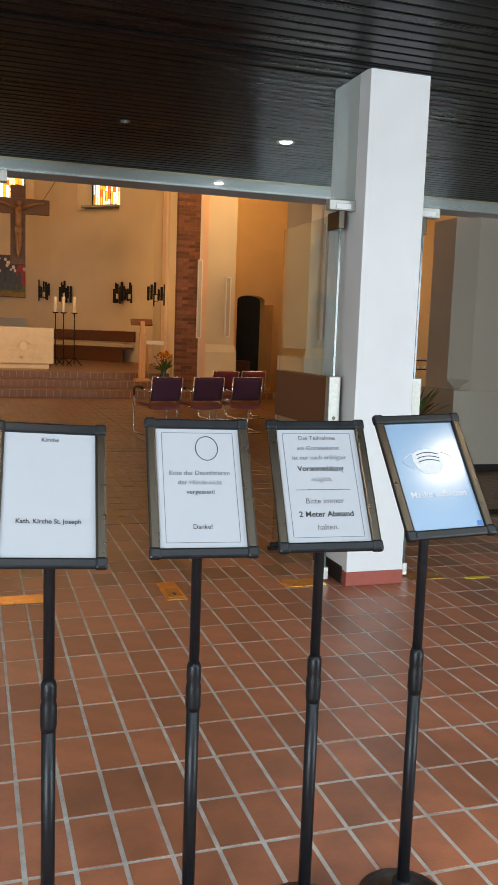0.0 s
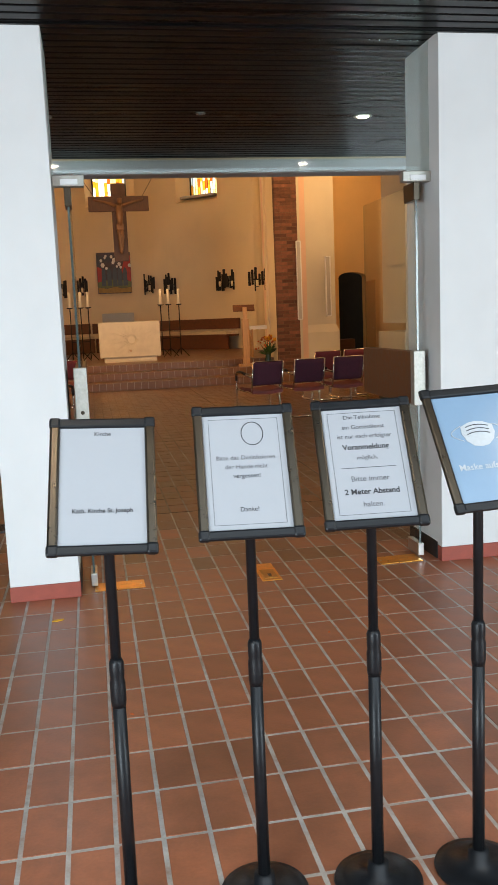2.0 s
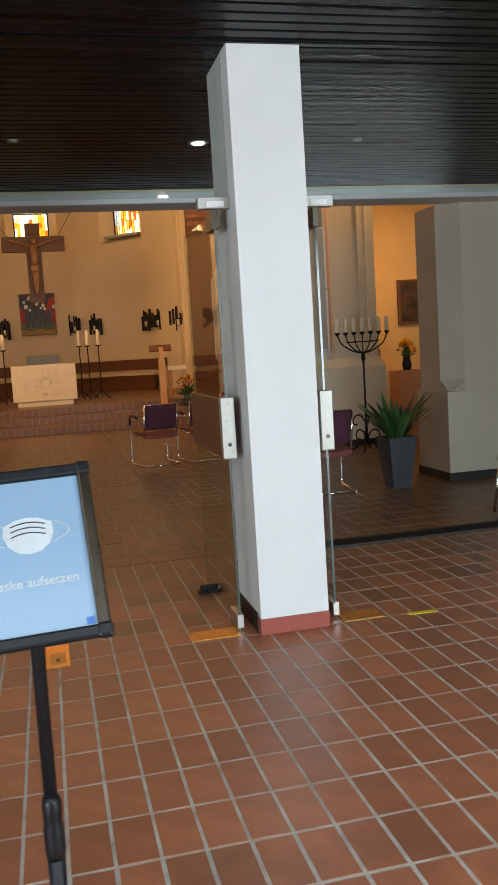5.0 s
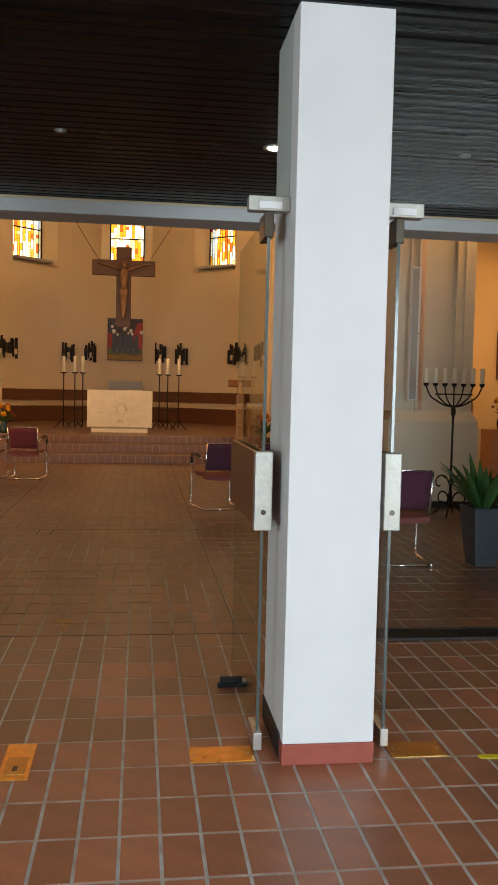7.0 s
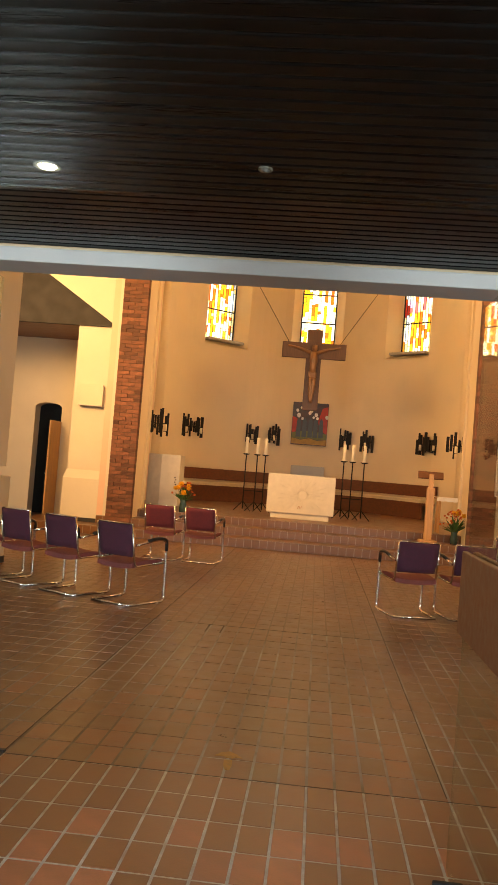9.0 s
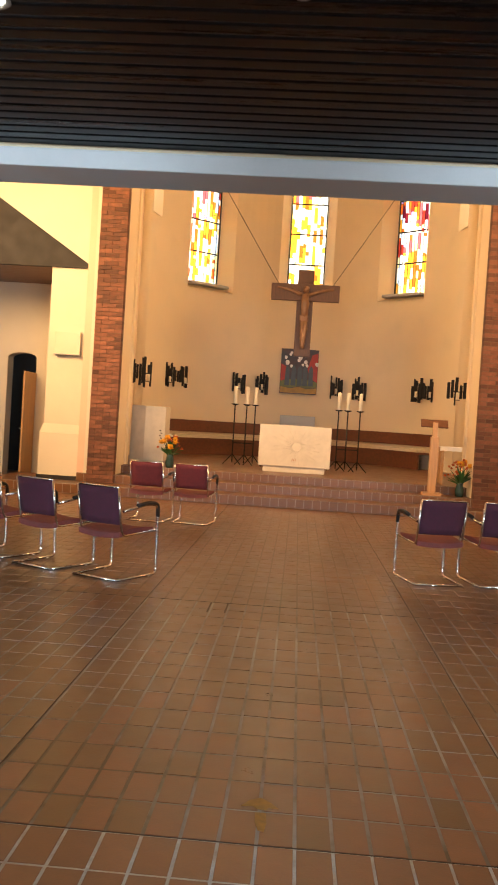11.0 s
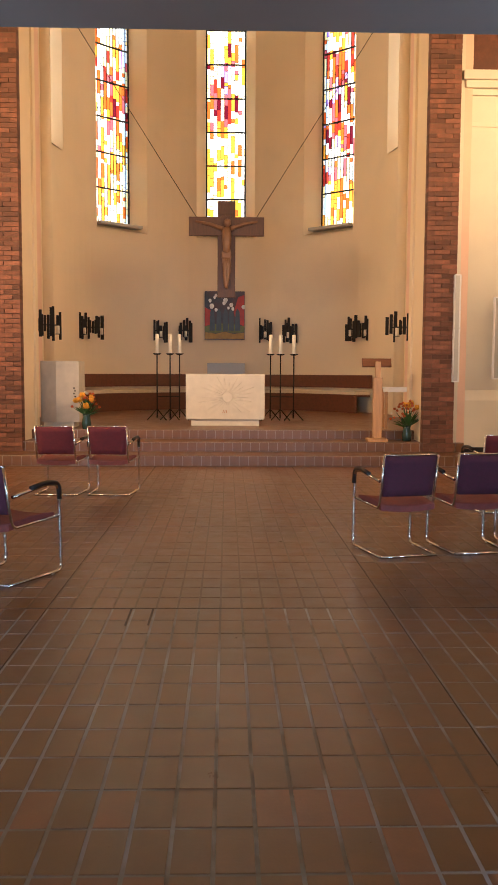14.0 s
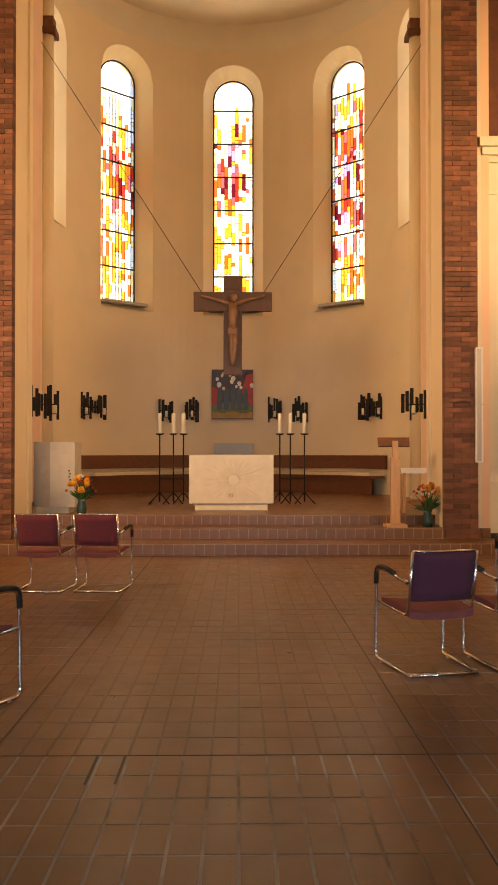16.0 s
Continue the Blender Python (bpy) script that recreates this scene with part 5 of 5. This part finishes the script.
for u, v in zip(rings, rings[1:]):
    for k in range(4):
        b.faces.new((u[k], u[(k + 1) % 4], v[(k + 1) % 4], v[k]))
b.faces.new(rings[0][::-1])
b.faces.new(rings[-1])
part("pot", b, M_POT, p_)
part("soil", box(B(), -0.133, 0.133, -0.133, 0.133, 0.472, 0.485), M_SOIL, p_)
rng = random.Random(12)
for i in range(52):
    a, lean, l = rng.uniform(0, math.tau), rng.uniform(0.1, 1.0), rng.uniform(0.3, 0.6)
    b = B()
    prev = None
    base = Vector((math.cos(a) * 0.05, math.sin(a) * 0.05, 0.48))
    for j in range(6):
        s = j / 5
        p = base + Vector((math.cos(a) * lean * l * s, math.sin(a) * lean * l * s, l * s * (1 - 0.35 * lean * s)))
        w = 0.028 * math.sin(math.pi * (0.15 + 0.85 * s)) + 0.002
        sd = Vector((-math.sin(a), math.cos(a), 0)) * w
        cur = (b.verts.new(p - sd), b.verts.new(p + Vector((0, 0, -0.006))), b.verts.new(p + sd))
        if prev:
            b.faces.new((prev[0], prev[1], cur[1], cur[0])).smooth = True
            b.faces.new((prev[1], prev[2], cur[2], cur[1])).smooth = True
        prev = cur
    part("leaf", b, M_LEAF, p_)

# ---------- side aisle ----------
k_ = thing("candelabrum", "black wrought-iron seven-branched floor candelabrum with ivory candles", "candelabrum", pose(3.27, 6.85, 0) @ Matrix.Diagonal((0.8, 0.8, 0.97, 1)))
part("stem", tube(B(), [(0, 0, 0.12), (0, 0, 0.5), (0, 0, 1.15), (0, 0, 1.42)], [0.03, 0.018, 0.016, 0.024], 10), M_IRON, k_)
part("knop", lathe(B(), [(0.001, 1.28), (0.03, 1.29), (0.04, 1.33), (0.03, 1.4), (0.001, 1.42)], 12), M_IRON, k_)
for i, x in enumerate((-0.45, -0.3, -0.15, 0, 0.15, 0.3, 0.45)):
    if x:
        pts = [(0, 0, 1.40), (x * 0.35, 0, 1.42), (x * 0.85, 0, 1.53), (x, 0, 1.66)]
        part("arm", tube(B(), bend(pts, 0.08), 0.011, 8), M_IRON, k_)
    else:
        part("arm", tube(B(), [(0, 0, 1.40), (0, 0, 1.66)], 0.011, 8), M_IRON, k_)
    dt = part("drip_tray", lathe(B(), [(0.001, 0), (0.02, 0.0), (0.045, 0.03), (0.04, 0.045), (0.001, 0.045)], 14, (x, 0, 1.655)), M_IRON, k_)
    part("candle", lathe(B(), [(0.001, 0), (0.033, 0), (0.033, 0.19), (0.001, 0.195)], 14, (x, 0, 1.70)), M_WAX, dt, "ivory candle")
part("tie_bar", tube(B(), [(-0.3, 0, 1.56), (0.3, 0, 1.56)], 0.009, 8), M_IRON, k_)
for i in range(6):
    a = i / 6 * math.tau
    sp = []
    for j in range(15):
        q = j / 14 * 1.6 * math.pi
        rr = 0.02 + 0.12 * (1 - j / 14)
        sp.append((math.cos(a) * (0.17 - rr * math.cos(q)), math.sin(a) * (0.17 - rr * math.cos(q)), 0.20 + rr * math.sin(q) + (0.22 if i % 2 else 0)))
    part("scroll", tube(B(), sp, 0.012, 6), M_IRON, k_, "curled iron scroll")
    part("foot", tube(B(), [(0, 0, 0.2), (math.cos(a) * 0.18, math.sin(a) * 0.18, 0.1), (math.cos(a) * 0.3, math.sin(a) * 0.3, 0.015)], 0.013, 6), M_IRON, k_)

p_ = thing("painting", "dark old painting in a narrow dark frame", "painting", pose(5.93, 10.96, 1.8))
part("canvas", box(B(), -0.28, 0.28, 0.0, 0.03, 0.04, 0.8), mat("old_dark_canvas", (0.035, 0.026, 0.018), 0.35, var=0.6, scale=5, dirt_sheen=(0.16, 0.09, 0.05), dirt_sheen_amount=0.9, dirt_sheen_scale=4), p_)
for x0, x1, z0, z1 in ((-0.33, -0.27, 0, 0.84), (0.27, 0.33, 0, 0.84), (-0.27, 0.27, 0, 0.05), (-0.27, 0.27, 0.79, 0.84)):
    part("frame_bar", box(B(), x0, x1, -0.02, 0.035, z0, z1, bevel=0.006), M_DARKWOOD, p_)
b = B()
box(b, -0.24, 0.24, -0.2, 0.2, 0, 0.98, bevel=0.008)
tagged(mesh_ob("pedestal", b, M_TERRA), "terracotta-coloured stone pedestal under flowers", "pedestal").matrix_basis = pose(5.15, 9.7, 0)
bouquet(pose(5.15, 9.65, 0.98), "dark vase of orange and red flowers on a pedestal", 9, 0.17, 0.26, M_BLKMETAL)
b = B()
lathe(b, [(0.001, 0), (0.1, 0.0), (0.11, 0.05), (0.09, 0.2), (0.1, 0.35), (0.07, 0.46), (0.04, 0.5), (0.055, 0.56), (0.04, 0.62), (0.001, 0.63)], 16)
st = tagged(mesh_ob("statue", b, M_FIGURE), "small carved brown wooden statue on a stone block", "statue")
st.matrix_basis = pose(4.95, 10.6, 0.98)
tagged(mesh_ob("pedestal", box(B(), 4.78, 5.12, 10.4, 10.8, 0, 0.98, bevel=0.008), M_STONE), "pale stone pedestal under a statue", "pedestal")
r_ = thing("votive_rack", "dark iron rack with rows of votive candles, one burning", "candle rack", pose(5.75, 9.3, 0))
for x in (-0.35, 0.35):
    part("leg", tube(B(), [(x, 0, 0), (x, 0, 1.08)], 0.016, 8), M_IRON, r_)
for y, z in ((-0.1, 0.95), (0.06, 1.1)):
    part("tray", box(B(), -0.42, 0.42, y - 0.07, y + 0.07, z, z + 0.02, bevel=0.003), M_IRON, r_)
    for i in range(7):
        part("votive_candle", lathe(B(), [(0.001, 0), (0.024, 0), (0.026, 0.05), (0.001, 0.05)], 10, (-0.36 + i * 0.12, y, z + 0.02)), M_WAX, r_)
part("flame", lathe(B(), [(0.001, 0), (0.012, 0.012), (0.008, 0.03), (0.001, 0.05)], 10, (0.24, 0.06, 1.17)), glow("candle_flame", (1.0, 0.62, 0.2), 18), r_, "small burning flame")

# column loudspeakers on the choir pier
def column_speaker(x, y, z0, z1, w):
    s = thing("column_speaker", "slim grey column loudspeaker fixed to the pier", "loudspeaker", pose(x, y, z0), "column loudspeakers")
    h = z1 - z0
    part("housing", box(B(), -w / 2, w / 2, -0.03, 0.07, 0, h, bevel=0.008), M_WHITE, s)
    part("grille", box(B(), -w / 2 + 0.012, w / 2 - 0.03, -0.036, -0.03, 0.02, h - 0.02, bevel=0.002), M_GREYPANEL, s, "grey grille")
    part("joint", box(B(), -w / 2, w / 2, -0.038, -0.036, h * 0.5, h * 0.5 + 0.015), M_ALU, s)
    for z in (0.2, h - 0.25):
        part("bracket", box(B(), -0.03, 0.03, 0.07, 0.3, z, z + 0.05), M_STEEL, s)


column_speaker(2.80, 14.55, 1.35, 3.12, 0.11)
column_speaker(3.48, 14.55, 1.4, 2.76, 0.12)
column_speaker(2.95, 7.5, 1.42, 3.15, 0.13)
p_ = thing("notice_board", "small blank cream board on the pier", "notice board", pose(-5.42, 14.7, 2.55), "", "")
part("board", box(B(), -0.24, 0.24, 0, 0.06, 0, 0.42, bevel=0.004), M_PIERWHITE, p_)
part("ledge", box(B(), -0.25, 0.25, -0.03, 0.07, -0.02, 0.0, bevel=0.002), M_GREYPANEL, p_)


# ---------- single pieces: bricks and tiles ----------
def brick_pier(sx):
    cx = A + sx * 3.59
    core = box(B(), cx - 0.252, cx + 0.252, 14.608, 14.80, 0.17, 12.9)
    solid("wall_jamb", box(B(), cx - 0.25, cx + 0.25, 14.80, 15.55, 0.17, 12.9), M_CREAM, "cream plastered jamb behind the brick", "jamb")
    p = solid("wall_brick_pier", core, M_MORTAR, "exposed red brick pier beside the choir steps", "pier")
    rng = random.Random(40 + sx)
    me_cache = {}

    def brick_mesh(w, d, key):
        if key not in me_cache:
            b = box(B(), 0, w, 0, d, 0, 0.066)
            me = bpy.data.meshes.new("brick")
            b.to_mesh(me)
            b.free()
            me.materials.append(M_BRICK)
            me_cache[key] = me
        return me_cache[key]
    verts, faces = [], []
    z, k = 0.175, 0
    while z < 12.8:
        lay = ((0.25, 0.25),) if k % 2 else ((0.12, 0.25, 0.12),)
        x = cx - 0.26
        for w in lay[0]:
            w = w * 0.52 / sum(lay[0])
            out = rng.uniform(0.0, 0.012)
            y0 = 14.6 - out
            if k < 42:
                o = new("brick", brick_mesh(w - 0.012, 0.19, (k % 2, round(w, 3))))
                o.location = (x + 0.006, y0, z)
                o.parent = p
            else:
                n = len(verts)
                a, b2 = x + 0.006, x + w - 0.006
                verts += [(a, y0, z), (b2, y0, z), (b2, 14.79, z), (a, 14.79, z), (a, y0, z + 0.066), (b2, y0, z + 0.066), (b2, 14.79, z + 0.066), (a, 14.79, z + 0.066)]
                faces += [tuple(n + i for i in q) for q in ((0, 3, 2, 1), (4, 5, 6, 7), (0, 1, 5, 4), (1, 2, 6, 5), (3, 0, 4, 7))]
            x += w
        z += 0.078
        k += 1
    me = bpy.data.meshes.new("brickwork")
    me.from_pydata(verts, [], faces)
    me.materials.append(M_BRICK)
    o = new("brickwork", me)
    o.parent = p
    tagged(o, "upper courses of red brick", "", "", "stuff")


for sx in (-1, 1):
    brick_pier(sx)

# upright edging tiles of the steps
for ob, y, z0, z1, half in step_obs:
    b = box(B(), 0, 0.139, 0, 0.012, 0, z1 - z0 - 0.016)
    me = bpy.data.meshes.new("tile")
    b.to_mesh(me)
    b.free()
    me.materials.append(M_TILE_NAVE)
    n = int(2 * half / 0.15)
    for i in range(n):
        o = new("tile", me)
        o.location = (A - half + i * 0.15 + 0.005, y - 0.002, z0 + 0.006)
        o.parent = ob
    g = mesh_ob("mortar_bed", box(B(), A - half, A + half, y + 0.004, y + 0.012, z0, z1 - 0.006), M_GROUT_STEP)
    g.parent = ob

# floor tiles: single ones along the way in, the rest in one sheet
b = box(B(), 0, TX - JOINT, 0, TY - JOINT, -0.02, 0)
tile_me = bpy.data.meshes.new("tile")
es = [e for e in b.edges if all(abs(v.co.z) < 1e-6 for v in e.verts)]
bmesh.ops.bevel(b, geom=es, offset=0.003, segments=1, affect="EDGES")
b.to_mesh(tile_me)
b.free()
tile_me.materials.append(M_TILE)
dimmed_tile_me = tile_me.copy()
dimmed_tile_me.materials[0] = M_TILE_MID
rng = random.Random(77)
verts, faces, slot = [], [], []
for i in range(-59, 59):
    for j in range(-25, 54):
        x, y = X0 + i * TX + JOINT / 2, Y0 + j * TY + JOINT / 2
        if y + TY > 13.96:
            continue
        dz = rng.uniform(-0.0009, 0.0007)
        if -9 <= i <= 11 and -7 <= j <= 6:
            # tiles past the doors take the dimmed copy, as daylight falls off there
            o = new("tile", dimmed_tile_me if j >= rng.random() * 5 else tile_me)
            o.location = (x, y, dz)
            o.parent = floor
            continue
        x1, y1, e, n = x + TX - JOINT, y + TY - JOINT, 0.003, len(verts)
        ta, tb = rng.uniform(-0.0006, 0.0006), rng.uniform(-0.0006, 0.0006)
        verts += [(x, y, -0.02), (x1, y, -0.02), (x1, y1, -0.02), (x, y1, -0.02), (x + e, y + e, dz + ta), (x1 - e, y + e, dz - tb), (x1 - e, y1 - e, dz - ta), (x + e, y1 - e, dz + tb)]
        faces += [tuple(n + q for q in f) for f in ((4, 5, 6, 7), (0, 1, 5, 4), (1, 2, 6, 5), (2, 3, 7, 6), (3, 0, 4, 7))]
        # slots 2 and 1 darken the tiles stepwise, painting in the light's fall-off
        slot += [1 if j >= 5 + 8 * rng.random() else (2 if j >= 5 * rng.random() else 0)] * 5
me = bpy.data.meshes.new("tiling")
me.from_pydata(verts, [], faces)
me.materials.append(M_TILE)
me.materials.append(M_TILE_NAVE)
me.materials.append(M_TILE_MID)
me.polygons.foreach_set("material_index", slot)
o = new("tiling", me)
o.parent = floor
tagged(o, "worn red-brown clay floor tiles, shade toned in towards the nave", "", "", "stuff")
